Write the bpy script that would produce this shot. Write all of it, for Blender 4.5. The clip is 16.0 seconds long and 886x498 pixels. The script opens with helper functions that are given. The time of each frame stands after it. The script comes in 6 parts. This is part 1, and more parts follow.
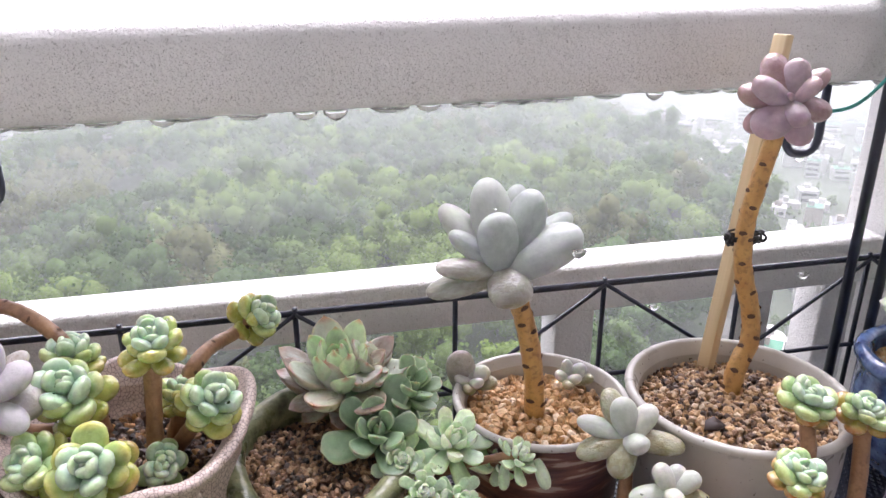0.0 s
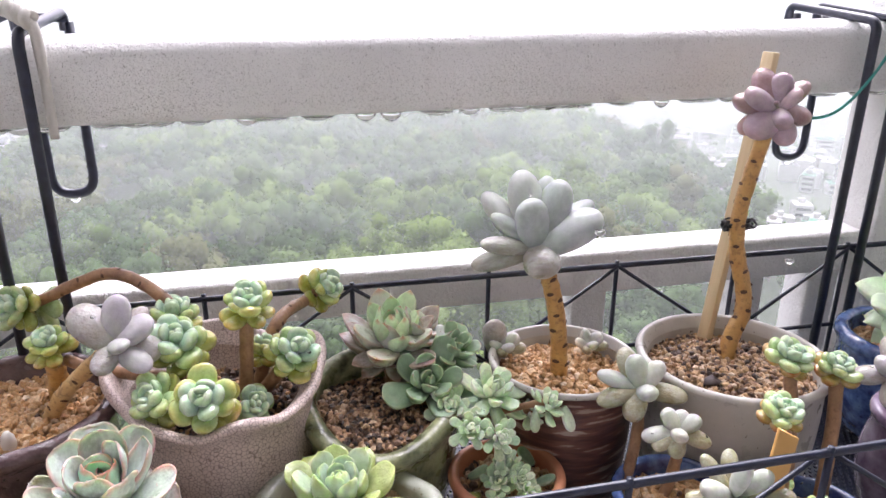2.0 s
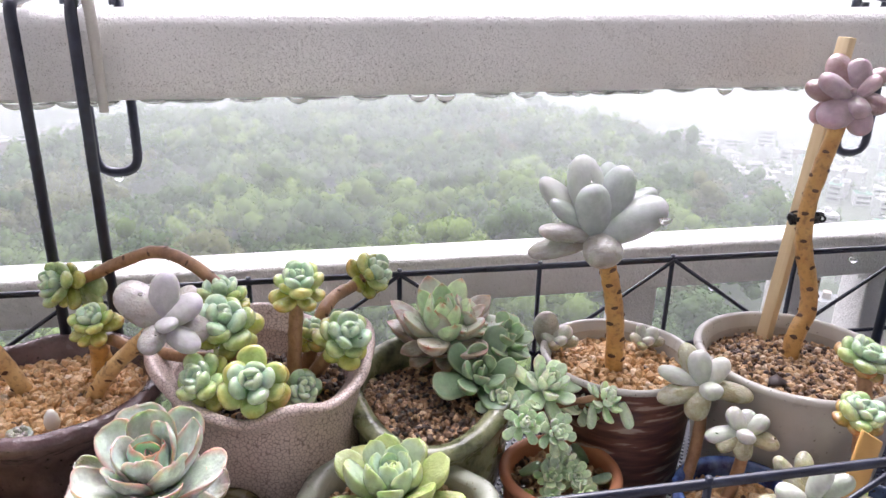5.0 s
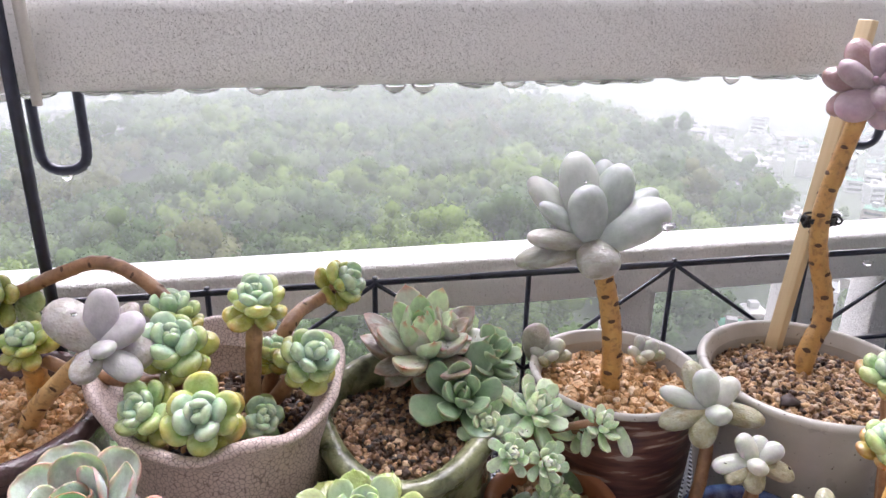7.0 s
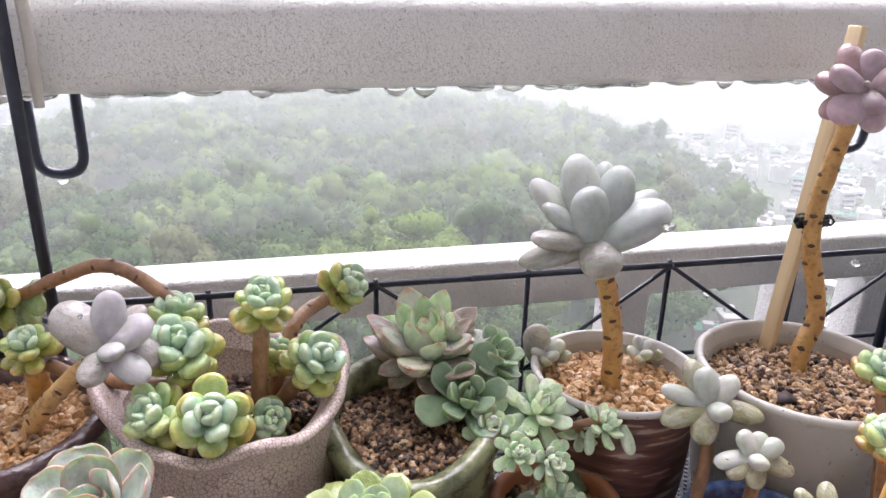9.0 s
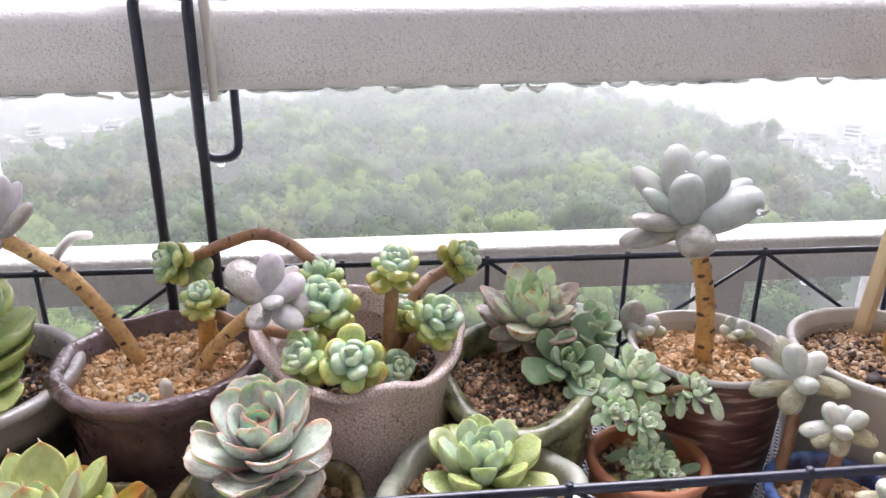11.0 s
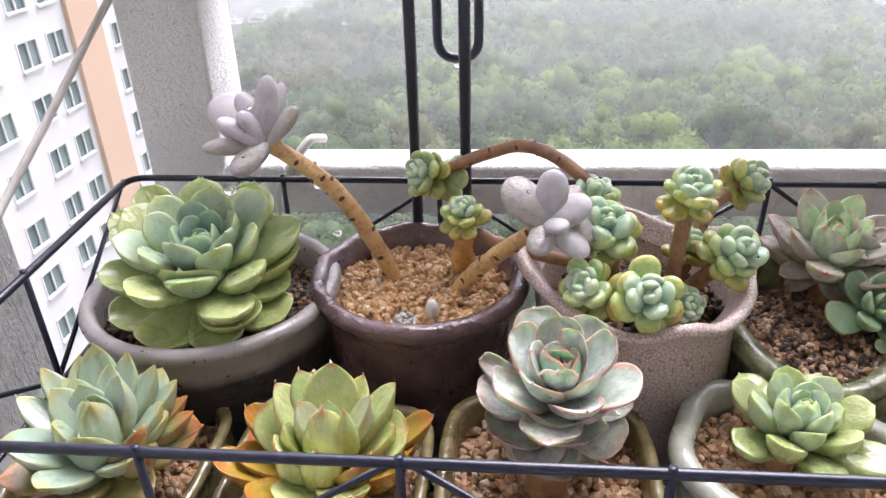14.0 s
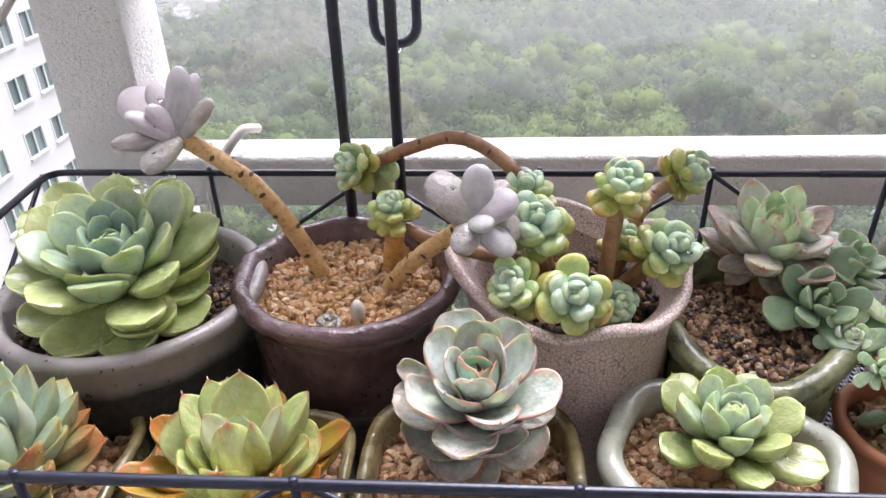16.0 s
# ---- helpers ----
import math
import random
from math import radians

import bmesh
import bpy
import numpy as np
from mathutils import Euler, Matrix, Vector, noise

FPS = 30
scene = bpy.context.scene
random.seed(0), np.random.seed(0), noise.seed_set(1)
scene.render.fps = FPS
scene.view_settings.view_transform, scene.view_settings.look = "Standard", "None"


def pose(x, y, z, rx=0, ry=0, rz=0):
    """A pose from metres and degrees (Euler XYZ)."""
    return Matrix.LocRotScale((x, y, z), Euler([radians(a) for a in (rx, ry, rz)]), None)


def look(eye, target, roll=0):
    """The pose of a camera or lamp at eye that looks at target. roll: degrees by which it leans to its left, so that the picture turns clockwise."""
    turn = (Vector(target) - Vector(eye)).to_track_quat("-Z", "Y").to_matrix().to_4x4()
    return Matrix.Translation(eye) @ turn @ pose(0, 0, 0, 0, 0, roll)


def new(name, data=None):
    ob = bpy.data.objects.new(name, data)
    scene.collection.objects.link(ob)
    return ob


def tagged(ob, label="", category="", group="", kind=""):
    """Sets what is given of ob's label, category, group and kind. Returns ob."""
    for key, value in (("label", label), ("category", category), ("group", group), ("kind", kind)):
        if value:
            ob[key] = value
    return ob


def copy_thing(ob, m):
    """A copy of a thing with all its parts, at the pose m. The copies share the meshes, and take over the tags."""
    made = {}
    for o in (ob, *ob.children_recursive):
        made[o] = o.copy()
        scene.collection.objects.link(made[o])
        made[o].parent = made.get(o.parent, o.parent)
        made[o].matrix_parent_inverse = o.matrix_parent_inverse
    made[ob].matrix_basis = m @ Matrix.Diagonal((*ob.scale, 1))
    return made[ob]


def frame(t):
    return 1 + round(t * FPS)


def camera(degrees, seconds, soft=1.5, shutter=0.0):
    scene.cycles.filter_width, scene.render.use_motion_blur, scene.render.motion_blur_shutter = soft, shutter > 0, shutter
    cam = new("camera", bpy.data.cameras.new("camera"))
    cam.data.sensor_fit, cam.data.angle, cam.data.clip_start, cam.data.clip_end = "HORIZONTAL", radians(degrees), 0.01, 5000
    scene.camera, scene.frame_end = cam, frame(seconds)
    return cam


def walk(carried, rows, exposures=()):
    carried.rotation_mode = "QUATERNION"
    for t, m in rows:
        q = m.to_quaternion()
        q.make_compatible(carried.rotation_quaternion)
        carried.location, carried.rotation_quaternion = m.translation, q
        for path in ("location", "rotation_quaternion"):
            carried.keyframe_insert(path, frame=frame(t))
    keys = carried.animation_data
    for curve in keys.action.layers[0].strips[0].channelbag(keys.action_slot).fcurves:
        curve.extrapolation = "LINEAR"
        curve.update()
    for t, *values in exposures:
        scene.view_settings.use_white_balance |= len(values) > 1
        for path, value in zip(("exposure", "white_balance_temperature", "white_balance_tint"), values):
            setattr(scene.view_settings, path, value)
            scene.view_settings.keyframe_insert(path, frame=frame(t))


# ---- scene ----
cam = camera(63.5, 16.0)
PATH = [
    (0, (0.045, 0.044, 0.396), (0.43, 1.874, -0.314), -0.2),
    (0.5, (0.036, 0.022, 0.398), (0.442, 1.844, -0.319), -0.0),
    (1, (0.022, -0.008, 0.398), (0.44, 1.815, -0.31), -0.1),
    (1.5, (0.009, -0.023, 0.4), (0.423, 1.807, -0.293), -0.1),
    (2, (0.0, -0.024, 0.403), (0.399, 1.814, -0.277), 0.4),
    (2.5, (-0.012, -0.035, 0.4), (0.359, 1.819, -0.251), 0.6),
    (3, (-0.009, -0.041, 0.399), (0.336, 1.819, -0.25), 0.5),
    (3.5, (-0.008, -0.039, 0.396), (0.324, 1.823, -0.255), 0.4),
    (4, (-0.015, -0.035, 0.393), (0.317, 1.825, -0.262), 0.7),
    (4.2, (-0.019, -0.031, 0.392), (0.311, 1.828, -0.267), 0.9),
    (6.3, (-0.017, 0.028, 0.383), (0.35, 1.864, -0.318), 1.5),
    (6.5, (-0.011, 0.03, 0.383), (0.35, 1.867, -0.321), 1.4),
    (7, (-0.002, 0.038, 0.383), (0.361, 1.872, -0.326), 1.2),
    (7.5, (0.005, 0.048, 0.381), (0.39, 1.876, -0.332), 1.3),
    (8, (0.007, 0.055, 0.381), (0.434, 1.873, -0.335), 1.5),
    (8.2, (-0.005, 0.055, 0.377), (0.46, 1.874, -0.311), 1.6),
    (10.3, (-0.025, -0.009, 0.39), (0.237, 1.846, -0.311), 1.0),
    (10.5, (-0.029, -0.011, 0.388), (0.208, 1.848, -0.311), 0.8),
    (11, (-0.036, -0.015, 0.387), (0.126, 1.851, -0.313), 0.4),
    (11.5, (-0.046, -0.019, 0.385), (0.077, 1.85, -0.316), 0.4),
    (12, (-0.058, -0.019, 0.384), (0.029, 1.844, -0.338), 0.6),
    (12.5, (-0.073, -0.01, 0.383), (-0.057, 1.846, -0.362), 0.6),
    (13, (-0.098, 0.01, 0.38), (-0.196, 1.828, -0.447), 0.1),
    (13.5, (-0.114, 0.024, 0.382), (-0.297, 1.8, -0.518), -0.9),
    (14, (-0.121, 0.031, 0.381), (-0.315, 1.779, -0.572), -1.6),
    (14.5, (-0.124, 0.035, 0.38), (-0.333, 1.758, -0.613), -1.7),
    (15, (-0.131, 0.032, 0.383), (-0.341, 1.754, -0.613), -1.6),
    (15.5, (-0.115, 0.038, 0.381), (-0.296, 1.758, -0.623), -2.0),
    (16, (-0.092, 0.053, 0.381), (-0.24, 1.775, -0.624), -1.6),
]
walk(cam, [(t, look(eye, target, roll)) for t, eye, target, roll in PATH], [(0, 0.0), (11.5, 0.0), (13.5, -0.06), (16, -0.07)])

# ---- light levels ----
SKY, SUN = 0.41, 2.3
# Distance and opacity of the pale sheets that imitate haze.
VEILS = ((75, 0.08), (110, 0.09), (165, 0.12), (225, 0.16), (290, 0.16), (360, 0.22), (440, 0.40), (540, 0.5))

# ---- world and light ----
world = bpy.data.worlds.new("sky")
scene.world = world
world.use_nodes = True
wn, wl = world.node_tree.nodes, world.node_tree.links
sky = wn.new("ShaderNodeTexSky")
sky.sky_type, sky.sun_disc, sky.sun_elevation, sky.sun_rotation = "NISHITA", False, radians(55), radians(15)
sky.dust_density, sky.air_density = 6.0, 1.0
grey = wn.new("ShaderNodeHueSaturation")
grey.inputs["Saturation"].default_value = 0.0
tint = wn.new("ShaderNodeMix")
tint.data_type, tint.blend_type = "RGBA", "MULTIPLY"
tint.inputs[0].default_value, tint.inputs[7].default_value = 1.0, (1.05, 0.972, 1.13, 1)
wl.new(sky.outputs["Color"], grey.inputs["Color"])
wl.new(grey.outputs["Color"], tint.inputs[6])
wl.new(tint.outputs[2], wn["Background"].inputs["Color"])
wn["Background"].inputs["Strength"].default_value = SKY
sun_data = bpy.data.lights.new("sun", "SUN")
sun_data.energy, sun_data.angle, sun_data.color = SUN, radians(40), (1.0, 0.99, 0.98)
sun = new("sun", sun_data)
sun.matrix_world = look((3, 8, 14), (0, 0, 0))


# ---- small helpers ----
def lin(r, g, b):
    return tuple(((c / 255 + 0.055) / 1.055) ** 2.4 if c > 10 else c / 255 / 12.92 for c in (r, g, b)) + (1.0,)


def mesh(name, verts, faces, uvs=None, mat=None, smooth=True):
    me = bpy.data.meshes.new(name)
    me.from_pydata([tuple(v) for v in verts], [], faces)
    if uvs is not None:
        layer = me.uv_layers.new(name="UVMap")
        flat = np.array([uvs[i] for f in faces for i in f], dtype=np.float32).ravel()
        layer.data.foreach_set("uv", flat)
    if smooth:
        me.polygons.foreach_set("use_smooth", [True] * len(me.polygons))
    if mat:
        me.materials.append(mat)
    me.update()
    return me


def thing(name, loc, label, category, group="", kind=""):
    ob = new(name)
    ob.empty_display_size = 0.01
    ob.location = loc
    return tagged(ob, label, category, group, kind)


def part(name, me, parent, m=None, label=""):
    """Link a mesh as one part under a thing, at a pose that is relative to it."""
    ob = new(name, me)
    ob.parent = parent
    if m is not None:
        ob.matrix_basis = m
    return tagged(ob, label)


def solo(name, me, loc, label, category, group="", kind=""):
    ob = new(name, me)
    ob.location = loc
    return tagged(ob, label, category, group, kind)


def smooth_line(points, steps=6):
    """A Catmull-Rom line through the points."""
    p = [Vector(q) for q in points]
    p = [2 * p[0] - p[1]] + p + [2 * p[-1] - p[-2]]
    out = []
    for i in range(1, len(p) - 2):
        for s in range(steps):
            t = s / steps
            out.append(0.5 * (2 * p[i] + (p[i + 1] - p[i - 1]) * t + (2 * p[i - 1] - 5 * p[i] + 4 * p[i + 1] - p[i + 2]) * t * t
                              + (3 * p[i] - p[i - 1] - 3 * p[i + 1] + p[i + 2]) * t ** 3))
    out.append(p[-2])
    return out


def tube_data(line, radius, segs=10, rough=0.0, seed=0):
    """Verts, faces and uvs of a closed tube along a line; radius is one number or (start, end)."""
    r0, r1 = radius if isinstance(radius, tuple) else (radius, radius)
    line = [Vector(q) for q in line]
    n = len(line)
    verts, faces, uvs = [], [], []
    side = None
    run = 0.0
    for i, c in enumerate(line):
        d = (line[min(i + 1, n - 1)] - line[max(i - 1, 0)]).normalized()
        if side is None:
            side = d.orthogonal().normalized()
        side = (side - d * side.dot(d)).normalized()
        up = d.cross(side)
        run += (c - line[i - 1]).length if i else 0
        r = r0 + (r1 - r0) * i / max(n - 1, 1)
        for k in range(segs):
            a = 2 * math.pi * k / segs
            o = side * math.cos(a) + up * math.sin(a)
            rr = r * (1 + rough * noise.noise(c * 180 + o * 1.2 + Vector((seed, 0, 0))))
            verts.append(c + o * rr)
            uvs.append((k / segs, run))
    for i in range(n - 1):
        for k in range(segs):
            a, b = i * segs + k, i * segs + (k + 1) % segs
            faces.append((a, b, b + segs, a + segs))
    for base, c, flip in ((0, line[0], True), ((n - 1) * segs, line[-1], False)):
        verts.append(c)
        uvs.append((0, 0))
        m = len(verts) - 1
        for k in range(segs):
            a, b = base + k, base + (k + 1) % segs
            faces.append((b, a, m) if flip else (a, b, m))
    return verts, faces, uvs


def tube(name, line, radius, mat, segs=10, rough=0.0, seed=0):
    v, f, u = tube_data(line, radius, segs, rough, seed)
    return mesh(name, v, f, u, mat)


def joined(*datas):
    V, Fc, U = [], [], []
    for v, f, u in datas:
        o = len(V)
        V += list(v)
        Fc += [tuple(i + o for i in q) for q in f]
        U += list(u)
    return V, Fc, U


def box(name, lo, hi, mat, bevel=0.0, segs=3):
    bm = bmesh.new()
    bmesh.ops.create_cube(bm, size=1)
    for v in bm.verts:
        v.co = Vector([lo[i] + (v.co[i] + 0.5) * (hi[i] - lo[i]) for i in range(3)])
    if bevel:
        bmesh.ops.bevel(bm, geom=bm.edges[:], offset=bevel, segments=segs, affect="EDGES", profile=0.5)
    me = bpy.data.meshes.new(name)
    bm.to_mesh(me)
    bm.free()
    me.materials.append(mat)
    if bevel:
        me.polygons.foreach_set("use_smooth", [True] * len(me.polygons))
    return me


def lathe(name, profile, mat, shape=None, segs=72, lift=None, cap=True):
    """Turns a profile of (radius, z) round z. shape(a) widens it by angle; lift(a, r, z) raises points."""
    verts, faces, uvs = [], [], []
    n = len(profile)
    for i, (r, z) in enumerate(profile):
        for k in range(segs):
            a = 2 * math.pi * k / segs
            q = r * (shape(a) if shape else 1)
            dr, dz = lift(a, r, z, i) if lift else (0, 0)
            verts.append((math.cos(a) * (q + dr), math.sin(a) * (q + dr), z + dz))
            uvs.append((k / segs, i / n))
    for i in range(n - 1):
        for k in range(segs):
            a, b = i * segs + k, i * segs + (k + 1) % segs
            faces.append((a, b, b + segs, a + segs))
    if cap:
        faces.append(tuple(range(segs - 1, -1, -1)))
    return mesh(name, verts, faces, uvs, mat)


# ---- materials ----
class Mat:
    """A node material with short ways to add noise, mixes and ramps."""

    def __init__(self, name, rough=0.5, metal=0.0, coat=0.0, spec=0.5):
        self.m = bpy.data.materials.new(name)
        self.m.use_nodes = True
        self.n, self.l = self.m.node_tree.nodes, self.m.node_tree.links
        self.b = self.n["Principled BSDF"]
        for key, value in (("Roughness", rough), ("Metallic", metal), ("Coat Weight", coat), ("Specular IOR Level", spec)):
            self.b.inputs[key].default_value = value
        self.b.inputs["Coat Roughness"].default_value = 0.08
        self.co = self.n.new("ShaderNodeTexCoord")

    def noise(self, scale, detail=3, rough=0.55, out="Object", dist=0.0):
        t = self.n.new("ShaderNodeTexNoise")
        t.inputs["Scale"].default_value, t.inputs["Detail"].default_value = scale, detail
        t.inputs["Roughness"].default_value, t.inputs["Distortion"].default_value = rough, dist
        self.l.new(self.co.outputs[out], t.inputs["Vector"])
        return t.outputs["Fac"]

    def voronoi(self, scale, feature="DISTANCE_TO_EDGE", out="Object"):
        t = self.n.new("ShaderNodeTexVoronoi")
        t.feature = feature
        t.inputs["Scale"].default_value = scale
        self.l.new(self.co.outputs[out], t.inputs["Vector"])
        return t.outputs["Distance"]

    def ramp(self, fac, *stops):
        r = self.n.new("ShaderNodeValToRGB")
        els = r.color_ramp.elements
        while len(els) < len(stops):
            els.new(0.5)
        for e, (p, c) in zip(els, stops):
            e.position, e.color = p, c if isinstance(c, tuple) else (c, c, c, 1)
        self.l.new(fac, r.inputs["Fac"])
        return r.outputs["Color"]

    def mix(self, fac, a, b, kind="MIX"):
        x = self.n.new("ShaderNodeMix")
        x.data_type, x.blend_type = "RGBA", kind
        for key, v in ((0, fac), (6, a), (7, b)):
            if isinstance(v, (tuple, int, float)):
                x.inputs[key].default_value = v
            else:
                self.l.new(v, x.inputs[key])
        return x.outputs[2]

    def math(self, op, a, b=0.0):
        x = self.n.new("ShaderNodeMath")
        x.operation = op
        for i, v in enumerate((a, b)):
            if isinstance(v, (int, float)):
                x.inputs[i].default_value = v
            else:
                self.l.new(v, x.inputs[i])
        return x.outputs[0]

    def uv(self):
        s = self.n.new("ShaderNodeSeparateXYZ")
        self.l.new(self.co.outputs["UV"], s.inputs[0])
        return s.outputs["X"], s.outputs["Y"]

    def random(self, island=False):
        if island:
            return self.n.new("ShaderNodeNewGeometry").outputs["Random Per Island"]
        return self.n.new("ShaderNodeObjectInfo").outputs["Random"]

    def color(self, c):
        if isinstance(c, tuple):
            self.b.inputs["Base Color"].default_value = c
        else:
            self.l.new(c, self.b.inputs["Base Color"])
        return self

    def rough(self, v):
        self.l.new(v, self.b.inputs["Roughness"])
        return self

    def bump(self, h, strength=0.3, dist=0.001):
        b = self.n.new("ShaderNodeBump")
        b.inputs["Strength"].default_value, b.inputs["Distance"].default_value = strength, dist
        self.l.new(h, b.inputs["Height"])
        self.l.new(b.outputs["Normal"], self.b.inputs["Normal"])
        self.l.new(b.outputs["Normal"], self.b.inputs["Coat Normal"])
        return self


def waxy(c, grey=0.30, gain=1.08):
    """A colour seen through the pale wax of a succulent leaf."""
    y = 0.3 * c[0] + 0.55 * c[1] + 0.15 * c[2]
    return tuple(min(0.9, gain * (v * (1 - grey) + y * grey)) for v in c[:3]) + (1.0,)


def leaf_mat(name, base, mid, tip, edge=None, edge_amount=0.0, rough=0.4, coat=0.15, bloom=0.0, tip_start=0.8, wax=0.22, dirt=None, wet=0.08):
    """Skin of a fleshy leaf: colour along its length, a margin, and mottling."""
    m = Mat(name, rough=rough, coat=coat)
    base, mid, tip = waxy(base, wax), waxy(mid, wax), waxy(tip, wax * 0.5)
    edge = waxy(edge, 0.15) if edge else None
    across, along = m.uv()
    shift = m.n.new("ShaderNodeVectorMath")
    m.l.new(m.co.outputs["Object"], shift.inputs[0])
    m.l.new(m.math("MULTIPLY", m.random(), 60.0), shift.inputs[1])

    def speck(scale, detail=3, coarse=0.55):
        t = m.n.new("ShaderNodeTexNoise")
        t.inputs["Scale"].default_value, t.inputs["Detail"].default_value, t.inputs["Roughness"].default_value = scale, detail, coarse
        m.l.new(shift.outputs[0], t.inputs["Vector"])
        return t.outputs["Fac"]

    c = m.ramp(along, (0.0, base), (0.45, mid), (tip_start, mid), (1.0, tip))
    if edge:
        off = m.math("ABSOLUTE", m.math("SUBTRACT", across, 0.5))
        c = m.mix(m.math("MULTIPLY", m.ramp(m.math("MULTIPLY", off, 2.0), (0.74, 0.0), (0.97, 1.0)), edge_amount), c, edge)
    n1 = m.ramp(speck(5, 6, 0.65), (0.3, 0.80), (0.7, 1.13))
    c = m.mix(1.0, c, n1, "MULTIPLY")
    c = m.mix(m.math("MULTIPLY", m.ramp(speck(2.2, 3), (0.52, 0.0), (0.75, 1.0)), 0.22), c, tip)
    r = m.random()
    c = m.mix(1.0, c, m.ramp(r, (0.0, (0.86, 0.9, 0.86, 1)), (0.5, (1.0, 1.0, 1.0, 1)), (1.0, (1.1, 1.06, 0.98, 1))), "MULTIPLY")
    if dirt:
        c = m.mix(m.math("MULTIPLY", m.ramp(speck(2.4, 6, 0.65), (0.42, 0.0), (0.62, 1.0)), 0.8), c, dirt)
    if bloom:
        c = m.mix(m.math("MULTIPLY", m.ramp(speck(7, 6, 0.7), (0.35, 0.1), (0.7, 1.0)), bloom), c, (0.62, 0.63, 0.66, 1))
    m.color(c)
    m.rough(m.ramp(speck(4, 3), (0.3, max(rough - 0.12, 0.05)), (0.7, min(rough + 0.15, 1.0))))
    m.bump(m.math("ADD", speck(22, 3), m.math("MULTIPLY", speck(6, 2), 3.0)), wet * 1.6, 0.001)
    m.b.inputs["Subsurface Weight"].default_value = 0.4
    m.b.inputs["Subsurface Radius"].default_value = (0.4, 0.6, 0.25)
    m.b.inputs["Subsurface Scale"].default_value = 0.006
    return m.m


def paint_mat(name, lo, hi, wet=0.25, runs=0.0):
    """Stippled exterior paint, damp, with small pits and faint runs."""
    m = Mat(name, rough=0.45)
    big = m.noise(9, 4)
    pit = m.ramp(m.noise(1000, 2, 0.5), (0.33, 0.0), (0.42, 1.0))
    c = m.mix(m.ramp(big, (0.3, 0.0), (0.7, 1.0)), lo, hi)
    c = m.mix(m.math("MULTIPLY", m.math("SUBTRACT", 1.0, pit), 0.14 if runs else 0.40), c, (0.40, 0.38, 0.36, 1))
    tall = m.n.new("ShaderNodeMapping")
    tall.inputs["Scale"].default_value = (1, 1, 0.5)
    m.l.new(m.co.outputs["Object"], tall.inputs["Vector"])
    hole = m.n.new("ShaderNodeTexNoise")
    hole.inputs["Scale"].default_value, hole.inputs["Detail"].default_value = 760, 1.5
    m.l.new(tall.outputs["Vector"], hole.inputs["Vector"])
    spot = m.ramp(hole.outputs["Fac"], (0.67, 0.0), (0.73, 1.0))
    c = m.mix(m.math("MULTIPLY", spot, 0.12 if runs else 0.42), c, (0.17, 0.15, 0.13, 1))
    m.color(c)
    m.rough(m.ramp(m.noise(45, 3), (0.35, wet), (0.7, 0.55)))
    h = m.math("SUBTRACT", m.math("ADD", m.math("MULTIPLY", m.noise(300, 3, 0.6), 1.3), m.math("MULTIPLY", pit, 0.7)), m.math("MULTIPLY", spot, 1.2))
    if runs:
        long = m.n.new("ShaderNodeMapping")
        long.inputs["Scale"].default_value = (1, 1, 0.14)
        m.l.new(m.co.outputs["Object"], long.inputs["Vector"])
        run = m.n.new("ShaderNodeTexNoise")
        run.inputs["Scale"].default_value, run.inputs["Detail"].default_value, run.inputs["Distortion"].default_value = 300, 2, 0.6
        m.l.new(long.outputs["Vector"], run.inputs["Vector"])
        h = m.math("ADD", h, m.math("MULTIPLY", m.ramp(run.outputs["Fac"], (0.54, 0.0), (0.62, 1.0)), runs))
    m.bump(h, 0.8, 0.0018)
    return m.m


PAINT = paint_mat("stippled_paint", (0.79, 0.785, 0.77, 1), (0.87, 0.865, 0.85, 1))
# Paint of the unseen walls and slab; its tone sets the fill light.
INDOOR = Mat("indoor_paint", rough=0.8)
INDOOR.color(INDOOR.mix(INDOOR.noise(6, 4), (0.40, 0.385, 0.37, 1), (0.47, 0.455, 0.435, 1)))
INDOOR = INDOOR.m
# Floor out of view, dark so that little light bounces up.
m = Mat("grey_flooring", rough=0.6)
m.color(m.mix(m.noise(9, 4), (0.05, 0.05, 0.05, 1), (0.08, 0.078, 0.075, 1)))
FLOORING = m.m
PAINT_WALL = paint_mat("wall_paint", (0.83, 0.825, 0.81, 1), (0.89, 0.885, 0.87, 1), 0.2, 1.3)
m = Mat("black_enamel", rough=0.38, coat=0.12)
m.color(m.mix(m.ramp(m.noise(140, 4), (0.45, 0.0), (0.75, 1.0)), (0.009, 0.012, 0.028, 1), (0.018, 0.024, 0.050, 1)))
m.bump(m.noise(700, 2), 0.1, 0.0006)
ENAMEL = m.m
m = Mat("water", rough=0.0)
m.b.inputs["Transmission Weight"].default_value, m.b.inputs["IOR"].default_value = 1.0, 1.33
m.color((1, 1, 1, 1))
WATER = m.m


